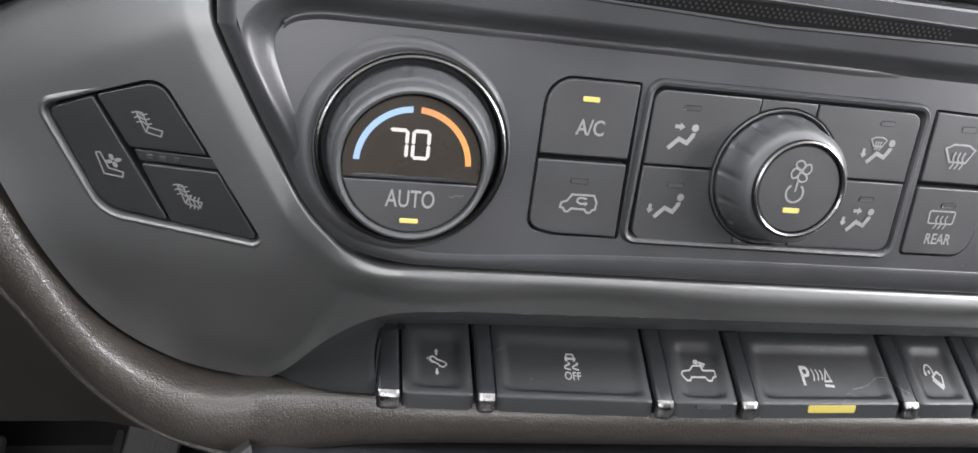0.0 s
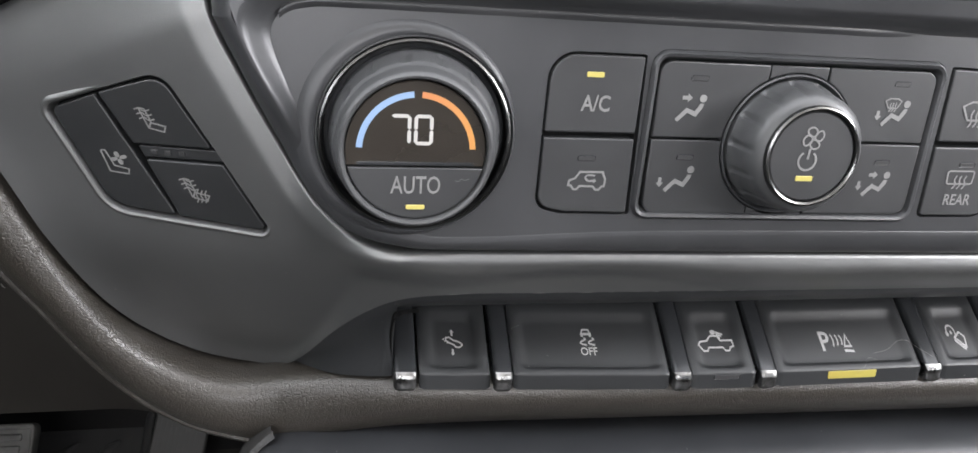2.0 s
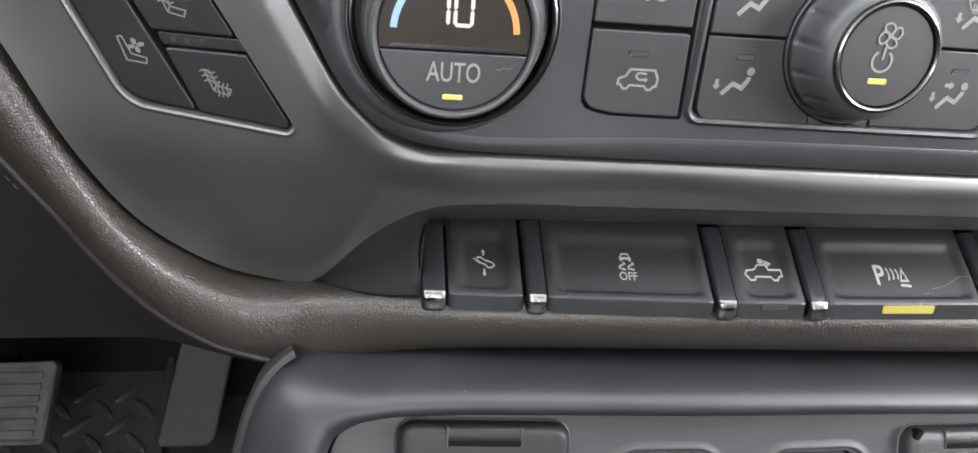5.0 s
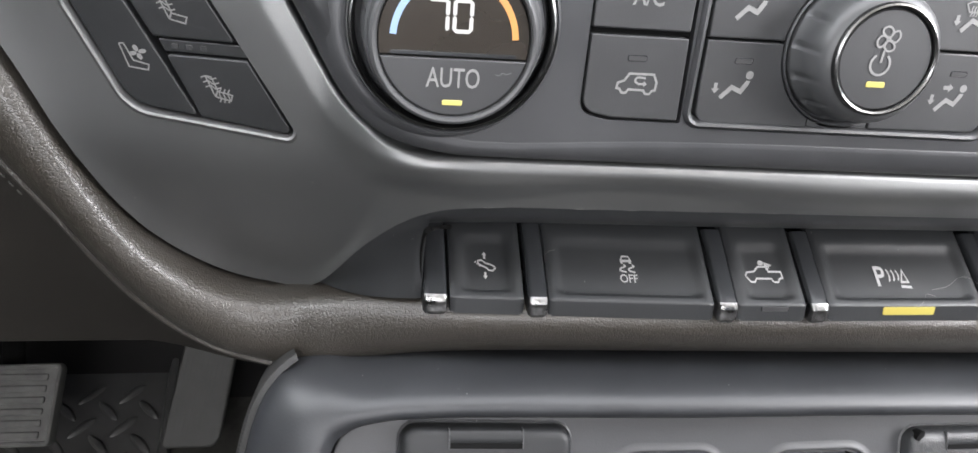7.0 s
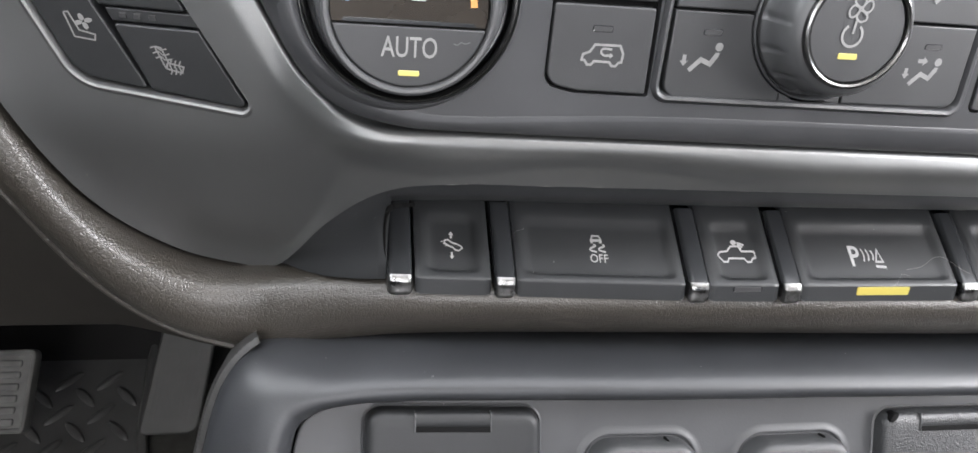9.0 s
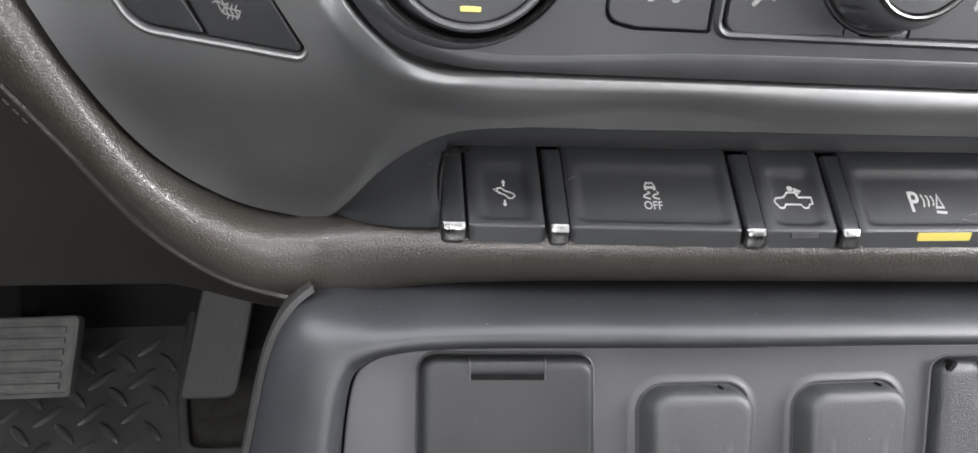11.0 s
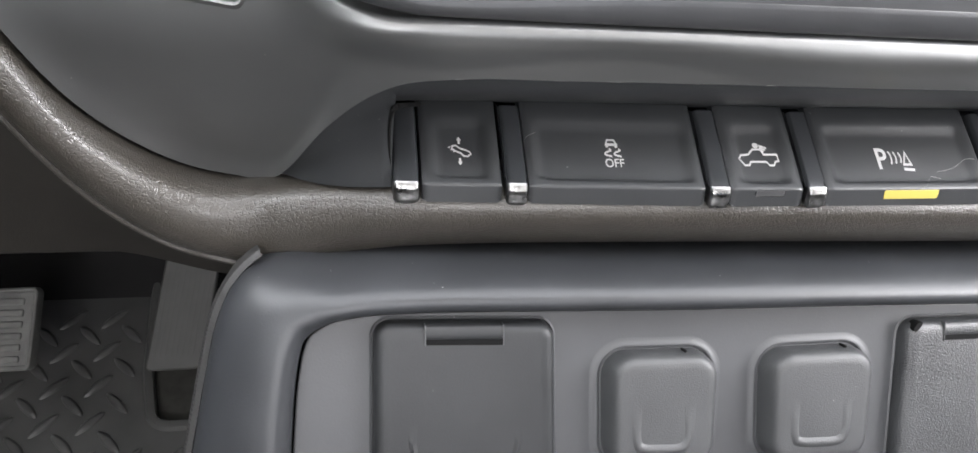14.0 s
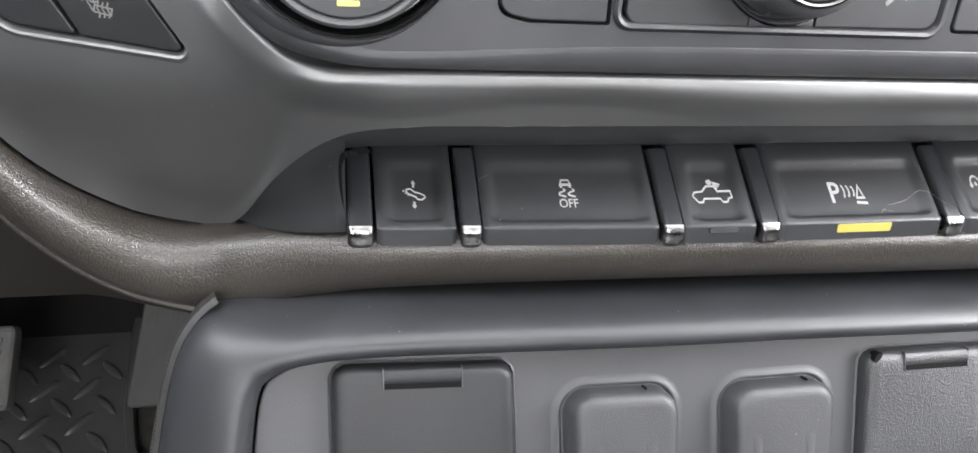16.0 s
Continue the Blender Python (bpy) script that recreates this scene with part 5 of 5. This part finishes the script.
# ---- lower console panel ----
def console():
    path = spline([(-0.0860, -0.20), (-0.0830, -0.12), (-0.0812, -0.075), (-0.0795, -0.047), (-0.0776, -0.0245), (-0.0748, -0.0110), (-0.0700, -0.0062), (-0.0625, -0.0036), (-0.0470, -0.0020), (-0.01, -0.0016), (0.08, -0.0021), (0.16, -0.0036), (XR, -0.006)], 8)
    prof = [(-0.0004, -0.0120), (-0.0002, -0.0010), (0.0002, 0.0040), (0.0008, 0.0072), (0.0020, 0.0095), (0.0038, 0.0104), (0.0060, 0.0100), (0.0088, 0.0078), (0.0115, 0.0040), (0.0140, -0.0015), (0.0162, -0.0080), (0.0180, -0.0160), (0.0190, -0.0250), (0.0190, -0.0400)]
    side = [(-0.0004, -0.0120), (-0.0002, -0.0010), (0.0002, 0.0052), (0.0009, 0.0065), (0.0026, 0.0079), (0.0040, 0.0085), (0.0070, 0.0080), (0.0125, 0.0058), (0.0163, 0.0036), (0.0199, 0.0012), (0.0230, -0.0014), (0.0256, -0.0052), (0.0270, -0.0140), (0.0270, -0.0400)]
    th = thing("lower_console", (0.08, 0.02, -0.20), "blue-black moulded lower console panel with outlet covers", "console")
    spread = lambda v: 1 + 0.20 * smooth01((-0.010 - v) / 0.06)
    norms = []
    for i, p in enumerate(path):
        t = path[min(i + 1, len(path) - 1)] - path[max(i - 1, 0)]
        norms.append(Vector((-t.y, t.x)).normalized())
    for _ in range(12):
        norms = [n if i in (0, len(norms) - 1) else (norms[i - 1] + 2 * n + norms[i + 1]).normalized() for i, n in enumerate(norms)]
    bm = bmesh.new()
    rows = []
    for (d, h), (d2, h2) in zip(prof, side):
        row = []
        for p, n in zip(path, norms):
            left = smooth01((-n.x - 0.1) / 0.7)
            dd, hh = d + (d2 * spread(p.y) - d) * left, h + (h2 - h) * left
            q = p + n * dd
            row.append(F_low(q.x, q.y, hh))
        rows.append(row)
    loft(bm, rows, False)
    part("bezel", bm, M_BEZEL, th, "rounded blue-black bezel", 75)
    # woven edge strip on the driver's side
    bm = bmesh.new()
    rows = []
    for d, h in ((0.0254, -0.0075), (0.0258, -0.0058), (0.0276, -0.0068), (0.0288, -0.0100), (0.0292, -0.03)):
        rows.append([F_low(*(p + n * (d + 0.027 * (spread(p.y) - 1))), h) for p, n in zip(path[:47], norms[:47])])
    loft(bm, rows, False)
    part("edge_strip", bm, M_WEAVE, th, "dark textured edge strip")
    bm = bmesh.new()
    for i in range(46):
        n_k = max(2, int((path[i + 1] - path[i]).length / 0.0011))
        for k in range(n_k):
            t = (k + 0.1) / n_k
            p, n = path[i].lerp(path[i + 1], t), norms[i].lerp(norms[i + 1], t)
            w = 0.027 * (spread(p.y) - 1)
            a, b = p + n * (0.0258 + w), p + (path[i + 1] - path[i]).normalized() * 0.0012 + n * (0.0280 + w)
            w = (path[i + 1] - path[i]).normalized() * 0.0005
            bm.faces.new([bm.verts.new(F_low(q.x, q.y, h)) for q, h in ((a, -0.0054), (a + w, -0.0054), (b + w, -0.0072), (b, -0.0072))])
    tagged(part("weave", bm, M_WEAVE, th), kind="stuff")
    # inner panel
    o = [p + Vector((0.0007, -0.0007)) for p in path] + [Vector((XR, -0.20))]
    bm = bmesh.new()
    slab(bm, o, lambda u, v, h: Vector((u, v, h)), -0.010, 0.0, 0.0006, 2)
    for k in range(40):
        bmesh.ops.bisect_plane(bm, geom=bm.verts[:] + bm.edges[:] + bm.faces[:], plane_co=(-0.08 + 0.008 * k, 0, 0), plane_no=(1, 0, 0))
    for v in bm.verts:
        v.co = F_low(*v.co)
    part("panel", bm, M_PANEL, th)
    # near-black backing that closes the gap, its colour in place of the gap's shade
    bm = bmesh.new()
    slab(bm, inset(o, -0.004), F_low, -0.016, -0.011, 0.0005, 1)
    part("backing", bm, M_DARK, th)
    return th


console()


def outlet_flap(u0, u1, hinge, mat, label, hole=False):
    drop = 0.0038 if hole else 0.0
    th = thing("outlet_flap", tuple(F_low((u0 + u1) / 2, -0.09, 0.0)), label, "outlet cover", "outlet covers in the lower console")
    bm = bmesh.new()
    o = rounded([(u0, -0.0045 - drop), (u0 - 0.001, -0.085), (u1 + 0.002, -0.085), (u1, -0.0050 - drop)], 0.0052, 7)
    rings = []
    for d, h in ((0.0, 0.0), (0.0002, 0.0030), (0.0008, 0.0044), (0.0018, 0.0052), (0.0032, 0.0055), (0.0047, 0.0056)):
        rings.append([F_low(p.x, p.y, h) for p in inset(o, d)])
    vs = loft(bm, rings)
    bm.faces.new(vs[-1])
    lid = part("lid", bm, mat, th)
    bm = bmesh.new()
    band(bm, [(-0.0012, 0.0001), (-0.0006, 0.0005), (-0.0001, 0.0002), (0.0001, -0.001)], o, F_low)
    part("surround", bm, M_PANEL, th)
    # hinge bar in its notch; a near-black slab stands in for the notch's shade
    a, b = hinge
    bm = bmesh.new()
    slab(bm, rounded([(a, -0.0094 - drop), (a, -0.0112 - drop), (b, -0.0114 - drop), (b, -0.0096 - drop)], 0.0004, 2), F_low, 0.0030, 0.00575, 0.0001, 1)
    part("hinge_notch", bm, M_DARK, lid)
    bm = bmesh.new()
    rows = []
    for k in range(9):
        w = math.pi * k / 8
        rows.append([F_low(x, -drop - 0.0076 + 0.0023 * math.cos(w), 0.0051 + 0.0010 * math.sin(w)) for x in (a + 0.0003, b - 0.0003)])
    loft(bm, rows, False)
    part("hinge_bar", bm, mat, lid)
    for x in (a, b):
        bm = bmesh.new()
        slab(bm, rounded([(x - 0.0002, -0.0050 - drop), (x - 0.0002, -0.0113 - drop), (x + 0.0002, -0.0113 - drop), (x + 0.0002, -0.0050 - drop)], 0.0001, 1), F_low, 0.003, 0.0060, 0.0001, 1)
        part("notch_edge", bm, M_GRIP, lid)
    if hole:
        bm = bmesh.new()
        slab(bm, rounded([(u0 + 0.0012, -0.0112), (u0 + 0.0028, -0.0088), (u0 + 0.0052, -0.0080), (u0 + 0.0044, -0.0102), (u0 + 0.0026, -0.0118)], 0.0006, 3), F_low, 0.002, 0.00575, 0.0001, 1)
        part("peg_hole", bm, M_DARK, lid)
    else:
        bm = bmesh.new()
        for s in (-1, 1):
            x = (u0 + u1) / 2 + s * 0.016
            pts = [(x - s * 0.0004, -0.036), (x + s * 0.0002, -0.041), (x - s * 0.0010, -0.047), (x - s * 0.005, -0.052)]
            c = spline(pts, 5)
            loft(bm, [[F_low(p.x + w * 0.0012, p.y, 0.00565 + (0.0007 * smooth01(i / 9) if k == 1 else 0)) for i, p in enumerate(c)] for k, w in enumerate((-1, 0, 1))], False)
        part("finger_ridge", bm, mat, lid)
    return th


outlet_flap(-0.0541, 0.0006, (-0.0390, -0.0155), M_FLAPSMOOTH, "worn smooth plastic outlet flap with hinge notch")
outlet_flap(0.1212, 0.1760, (0.1345, 0.1590), M_FLAP, "grained plastic outlet flap with hinge notch", True)


def rubber_cover(u0, u1, v0, vent, label):
    th = thing("rubber_cover", tuple(F_low((u0 + u1) / 2, -0.06, 0.0)), label, "port cover", "rubber port covers in the lower console")
    v1 = v0 - 0.0385
    o = rounded([(u0, v0), (u0 + 0.001, v1), (u1 - 0.001, v1), (u1, v0)], 0.0085, 8)
    bm = bmesh.new()
    rings = []
    for d, h in ((0.0002, -0.001), (0.0003, 0.0030), (0.0005, 0.0050), (0.0010, 0.0066), (0.0019, 0.0076), (0.0032, 0.0081), (0.0048, 0.0082)):
        rings.append([F_low(p.x + 0.0014 * (u1 - p.x) / (u1 - u0) * smooth01(h / 0.0065), p.y, h) for p in inset(o, d)])
    vs = loft(bm, rings)
    bm.faces.new(vs[-1])
    part("body", bm, M_RUBBER, th, "", 60)
    bm = bmesh.new()
    band(bm, [(-0.0036, 0.00003), (-0.0029, 0.00010), (-0.0022, 0.00030), (-0.0016, 0.00055), (-0.0011, 0.00068), (-0.0007, 0.00055), (-0.0004, 0.0003), (-0.0002, -0.0001), (0.0001, -0.001)], o, F_low)
    part("raised_rim", bm, M_PANEL, th, "soft raised rim moulded round the cover", 75)
    bm = bmesh.new()
    slab(bm, circle(vent, v0 + 0.0001, 0.0004, 12), F_low, 0.002, 0.0052, 0.0001, 1)
    part("vent_hole", bm, M_DARK, th, "tiny black vent hole")
    bm = bmesh.new()
    a, b = u0 + 0.0100, u1 - 0.0104
    c = [(a - 0.0004, v0 - 0.0150), (a - 0.0002, v0 - 0.0215), (a + 0.0003, v0 - 0.0275), (a + 0.0020, v0 - 0.0300), ((a + b) / 2, v0 - 0.0306), (b - 0.0026, v0 - 0.0303), (b - 0.0004, v0 - 0.0278), (b, v0 - 0.0215), (b, v0 - 0.0150)]
    c = spline(c, 5)
    cen = Vector(((a + b) / 2, v0 - 0.019))
    rows = []
    for w, h in ((-0.0019, -0.0002), (-0.0011, 0.0003), (-0.0004, 0.0006), (0.0004, 0.0007), (0.0011, 0.0004), (0.0021, -0.0002)):
        rows.append([F_low(p.x + (p - cen).normalized().x * w, p.y + (p - cen).normalized().y * w, 0.0082 + h * smooth01(min(i, len(c) - 1 - i) / 9)) for i, p in enumerate(c)])
    loft(bm, rows, False)
    part("finger_ridge", bm, M_RUBBER, th)


rubber_cover(0.0164, 0.0540, -0.0150, 0.0427, "grey moulded rubber port cover with finger ridge")
rubber_cover(0.0700, 0.1088, -0.0158, 0.0985, "grey moulded rubber port cover with finger ridge")


# ---- footwell ----
def brake_pedal():
    th = thing("brake_pedal", (-0.38, 0.44, -0.42), "worn ribbed rubber brake pedal pad above the mat", "pedal")
    n = Vector((0, -0.819, 0.573))
    F = lambda u, v, h: Vector((u, 0.435 + 0.7 * (v + 0.397), v)) + n * h
    bm = bmesh.new()
    slab(bm, rounded([(-0.440, -0.3675), (-0.440, -0.4255), (-0.3325, -0.4255), (-0.3270, -0.3660)], 0.005, 5), F, -0.012, 0.0, 0.003, 3)
    pad = part("pad", bm, M_PEDAL, th)
    bm = bmesh.new()
    band(bm, [(0.0, -0.002), (0.0006, 0.0012), (0.0018, 0.0018), (0.0032, 0.0014), (0.0042, -0.0006)], rounded([(-0.440, -0.3675), (-0.440, -0.4255), (-0.3325, -0.4255), (-0.3270, -0.3660)], 0.005, 5), F)
    part("rim", bm, M_PEDAL, pad)
    for k in range(6):
        z = -0.3738 - 0.0082 * k
        bm = bmesh.new()
        slab(bm, rounded([(-0.434, z), (-0.434, z - 0.0050), (-0.3385 - 0.0007 * k, z - 0.0050), (-0.3378 - 0.0007 * k, z)], 0.0016, 3), F, -0.001, 0.0020, 0.0012, 2)
        part("rib", bm, M_PEDAL, pad)
    bm = bmesh.new()
    rings = [[Vector((-0.378 + 0.010 * math.cos(2 * math.pi * k / 12), y + 0.006 * math.sin(2 * math.pi * k / 12), z)) for k in range(12)] for y, z in ((0.470, -0.40), (0.490, -0.35), (0.478, -0.24), (0.46, -0.12))]
    loft(bm, rings)
    part("arm", bm, M_DARK, th)
    bm = bmesh.new()
    lathe(bm, [(0.0050, -0.004), (0.0050, 0.010), (0.0044, 0.0118), (0.0030, 0.0125)], -0.3650, -0.3215, lambda u, v, h: Vector((u, 0.462 - h, v)), 20)
    part("pivot_pin", bm, M_SATIN, th, "bright steel pin on the pedal arm")


def accelerator():
    th = thing("accelerator_pedal", (-0.22, 0.46, -0.46), "grey flat accelerator pedal with fine upright ribs", "pedal")
    n = Vector((0, -0.894, 0.447))
    F = lambda u, v, h: Vector((u, 0.456 + 0.5 * (v + 0.457), v)) + n * h
    bm = bmesh.new()
    slab(bm, rounded([(-0.2180, -0.310), (-0.2525, -0.4625), (-0.1985, -0.4625), (-0.1705, -0.310)], [0.003, 0.005, 0.013, 0.003], 6), F, -0.008, 0.0, 0.0025, 3)
    pad = part("pad", bm, M_ACCEL, th)
    for k in range(9):
        t = (k + 0.9) / 10.0
        xa, xb = -0.2195 + 0.047 * t, -0.2490 + 0.050 * t
        bm = bmesh.new()
        slab(bm, rounded([(xa, -0.318), (xb, -0.450), (xb + 0.0018, -0.450), (xa + 0.0018, -0.318)], 0.0005, 2), F, -0.001, 0.00016, 0.00014, 2)
        part("rib", bm, M_ACCEL, pad)
    bm = bmesh.new()
    rings = [[F(-0.1990 + 0.014 * math.cos(2 * math.pi * k / 10), z + 0.006 * math.sin(2 * math.pi * k / 10), h) for k in range(10)] for z, h in ((-0.33, -0.006), (-0.315, -0.030), (-0.24, -0.050))]
    loft(bm, rings)
    part("arm", bm, M_DARK, th)


brake_pedal()
accelerator()


def floor_mat():
    th = thing("floor_mat", (-0.33, 0.1, 0.004), "black rubber floor mat with raised tread lozenges", "floor mat", frame_matrix=Matrix())
    F = lambda u, v, h: Vector((u, v, 0.004 + h))
    bm = bmesh.new()
    o = rounded([(-0.66, -0.30), (-0.06, -0.30), (-0.11, 0.20), (-0.125, 0.2500), (-0.2400, 0.2500), (-0.2520, 0.310), (-0.262, 0.46), (-0.66, 0.46)], [0.03, 0.03, 0.02, 0.004, 0.015, 0.03, 0.01, 0.03], 6)
    slab(bm, o, F, -0.003, 0.004, 0.003, 3)
    part("body", bm, M_MAT, th)
    bm = bmesh.new()
    band(bm, [(0.000, 0.004), (0.0012, 0.0078), (0.0045, 0.0088), (0.008, 0.0078), (0.0105, 0.004)], o, F)
    part("rim", bm, M_MAT, th)
    bm = bmesh.new()
    for i in range(-9, 11):
        for j in range(-20, 7):
            if (i + j) % 2:
                continue
            x, y = -0.3195 + i * 0.0198, 0.2735 + j * 0.0205
            if x > (-0.272 if y > 0.232 else -0.140) or y > 0.39:
                continue
            a = radians(47 if i % 2 else -46)
            c, s = math.cos(a), math.sin(a)
            L, W = 0.0165, 0.0046
            rings = []
            for d, h in ((1.0, 0.0038), (0.86, 0.0058), (0.60, 0.0070), (0.3, 0.0073)):
                ring = []
                for k in range(14):
                    w = 2 * math.pi * k / 14
                    ex, ey = L * d * math.cos(w) * abs(math.cos(w)) ** 0.15, W * d * math.sin(w)
                    ring.append(F(x + ex * c - ey * s, y + ex * s + ey * c, h))
                rings.append(ring)
            vs = loft(bm, rings)
            bm.faces.new(vs[-1])
    tagged(part("tread", bm, M_MAT, th), kind="stuff")


floor_mat()


# ---- closing the cab: floor, walls with window openings, roof ----
def slab_box(name, lo, hi, mat, holes=(), label="", category=""):
    """A flat wall as a frame of boxes round its openings; holes: (axis ranges)."""
    bm = bmesh.new()
    boxes = [(lo, hi)]
    for hl, hh in holes:
        nxt = []
        for a, b in boxes:
            thin = min(range(3), key=lambda k: hi[k] - lo[k])
            u, v = [k for k in range(3) if k != thin]

            def piece(u0, u1, v0, v1):
                if u1 - u0 > 1e-6 and v1 - v0 > 1e-6:
                    p, q = list(a), list(b)
                    p[u], q[u], p[v], q[v] = u0, u1, v0, v1
                    nxt.append((tuple(p), tuple(q)))
            piece(a[u], hl[u], a[v], b[v])
            piece(hh[u], b[u], a[v], b[v])
            piece(hl[u], hh[u], a[v], hl[v])
            piece(hl[u], hh[u], hh[v], b[v])
        boxes = nxt
    for a, b in boxes:
        m = Matrix.LocRotScale([(p + q) / 2 for p, q in zip(a, b)], None, [q - p for p, q in zip(a, b)])
        bmesh.ops.create_cube(bm, size=1.0, matrix=m)
    me = bpy.data.meshes.new(name)
    bm.to_mesh(me)
    bm.free()
    me.materials.append(mat)
    return tagged(new(name, me), label, category, kind="structure")


slab_box("floor", (-0.80, -1.40, -0.04), (1.16, 0.62, 0.0), M_FLOOR, (), "dark carpeted cab floor", "floor")
# the forward opening is added for the left lamp
slab_box("wall_left", (-0.80, -1.40, 0.0), (-0.74, 0.62, 1.20 + LIFT), M_TRIM, [((-0.8, -0.19, 0.54 + LIFT), (-0.74, 0.19, 1.04 + LIFT)), ((-0.8, -1.20, 0.72 + LIFT), (-0.74, -0.55, 1.10 + LIFT))], "cab side with rear window and an added opening for the left lamp", "wall")
slab_box("wall_right", (1.10, -1.40, 0.0), (1.16, 0.62, 1.20 + LIFT), M_TRIM, [((1.10, -0.84, 0.71 + LIFT), (1.16, -0.04, 1.19 + LIFT))], "cab side with window opening", "wall")
slab_box("wall_rear", (-0.74, -1.40, 0.0), (1.10, -1.34, 1.20 + LIFT), M_TRIM, [((-0.45, -1.40, 0.80 + LIFT), (0.80, -1.34, 1.12 + LIFT))], "cab rear wall with window opening", "wall")
slab_box("wall_front", (-0.74, 0.56, 0.0), (1.10, 0.62, 1.20 + LIFT), M_TRIM, [((-0.60, 0.56, 0.80 + LIFT), (0.96, 0.62, 1.14 + LIFT))], "front bulkhead with windscreen opening", "wall")
slab_box("ceiling", (-0.80, -1.40, 1.20 + LIFT), (1.16, -0.28, 1.24 + LIFT), M_HEADLINER, (), "light grey cab headliner", "ceiling")


def dash_body():
    """The plain dash behind the panels, so that no light leaks through. Its unseen underside is lowered to shade the
    footwell.
    """
    bm = bmesh.new()
    pts = [(0.030, 0.120), (0.012, 0.075), (0.060, 0.070), (0.095, -0.020), (0.125, -0.075), (0.190, -0.155), (0.270, -0.205), (0.340, -0.245), (0.40, 0.20), (0.06, 0.26)]
    a = [bm.verts.new((-0.738, y, z)) for y, z in pts]
    b = [bm.verts.new((0.95, y, z)) for y, z in pts]
    n = len(pts)
    for i in range(n):
        bm.faces.new((a[i], a[(i + 1) % n], b[(i + 1) % n], b[i]))
    bm.faces.new(a)
    bm.faces.new(b)
    tagged(part("dashboard_body", bm, M_KNEE, None, "", 20), "plain dark dashboard body behind the panels, lowered to shade the footwell", "dashboard")
    # console carcass under the lower panel
    bm = bmesh.new()
    rows = []
    for u in (-0.088, 0.30):
        rows.append([Vector((u, 0.050, -0.112)), Vector((u, 0.030, -0.20)), Vector((u, -0.02, -0.34)), Vector((u, 0.06, -0.625)), Vector((u, 0.50, -0.482)), Vector((u, 0.40, -0.112))])
    vs = loft(bm, rows)
    bm.faces.new(vs[0])
    bm.faces.new(vs[1])
    tagged(part("console_carcass", bm, M_BEZEL, None, "", 20), "plain dark console carcass under the dash", "console")


dash_body()


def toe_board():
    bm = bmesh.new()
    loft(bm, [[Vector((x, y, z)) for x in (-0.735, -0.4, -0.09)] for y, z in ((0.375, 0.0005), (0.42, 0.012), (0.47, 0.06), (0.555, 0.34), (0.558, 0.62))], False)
    # the shade under the dash is in this carpet's colour
    ob = part("toe_board", bm, M_SHADED_CARPET)
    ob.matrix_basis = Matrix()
    tagged(ob, "carpeted toe board behind the pedals, darkened for the footwell shade", "footwell", kind="structure")


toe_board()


def vent_corner():
    """The corner of the driver's air vent above the surround."""
    th = thing("air_vent", (-0.16, 0.03, 0.05), "dark air vent frame above the pewter trim", "vent")
    F = lambda u, v, h: Vector((u, 0.0345 - 0.24 * (u + 0.14) - 0.1 * v - h, v))
    bm = bmesh.new()
    o = rounded([(-0.215, 0.0050), (-0.1020, 0.0600), (-0.1020, 0.12), (-0.215, 0.12)], [0.004, 0.004, 0.004, 0.004], 4)
    slab(bm, o, F, -0.004, 0.0035, 0.0015, 3)
    part("frame", bm, M_BEZEL, th)
    # near-black band along the edge of the vent frame
    bm = bmesh.new()
    band(bm, [(-0.0002, -0.0030), (0.0, 0.0036), (0.0004, 0.0042), (0.0022, 0.0042), (0.0027, 0.0034)], o, F)
    part("edge_band", bm, M_DARK, th, "black band round the vent frame")
    bm = bmesh.new()
    o2 = rounded([(-0.1530, 0.0420), (-0.1115, 0.0612), (-0.1130, 0.115), (-0.1545, 0.115)], 0.004, 4)
    band(bm, [(-0.0012, 0.0034), (-0.0006, 0.0042), (0.0, 0.0036), (0.0006, 0.0020)], o2, F)
    part("vent_rim", bm, M_DARK, th)


vent_corner()
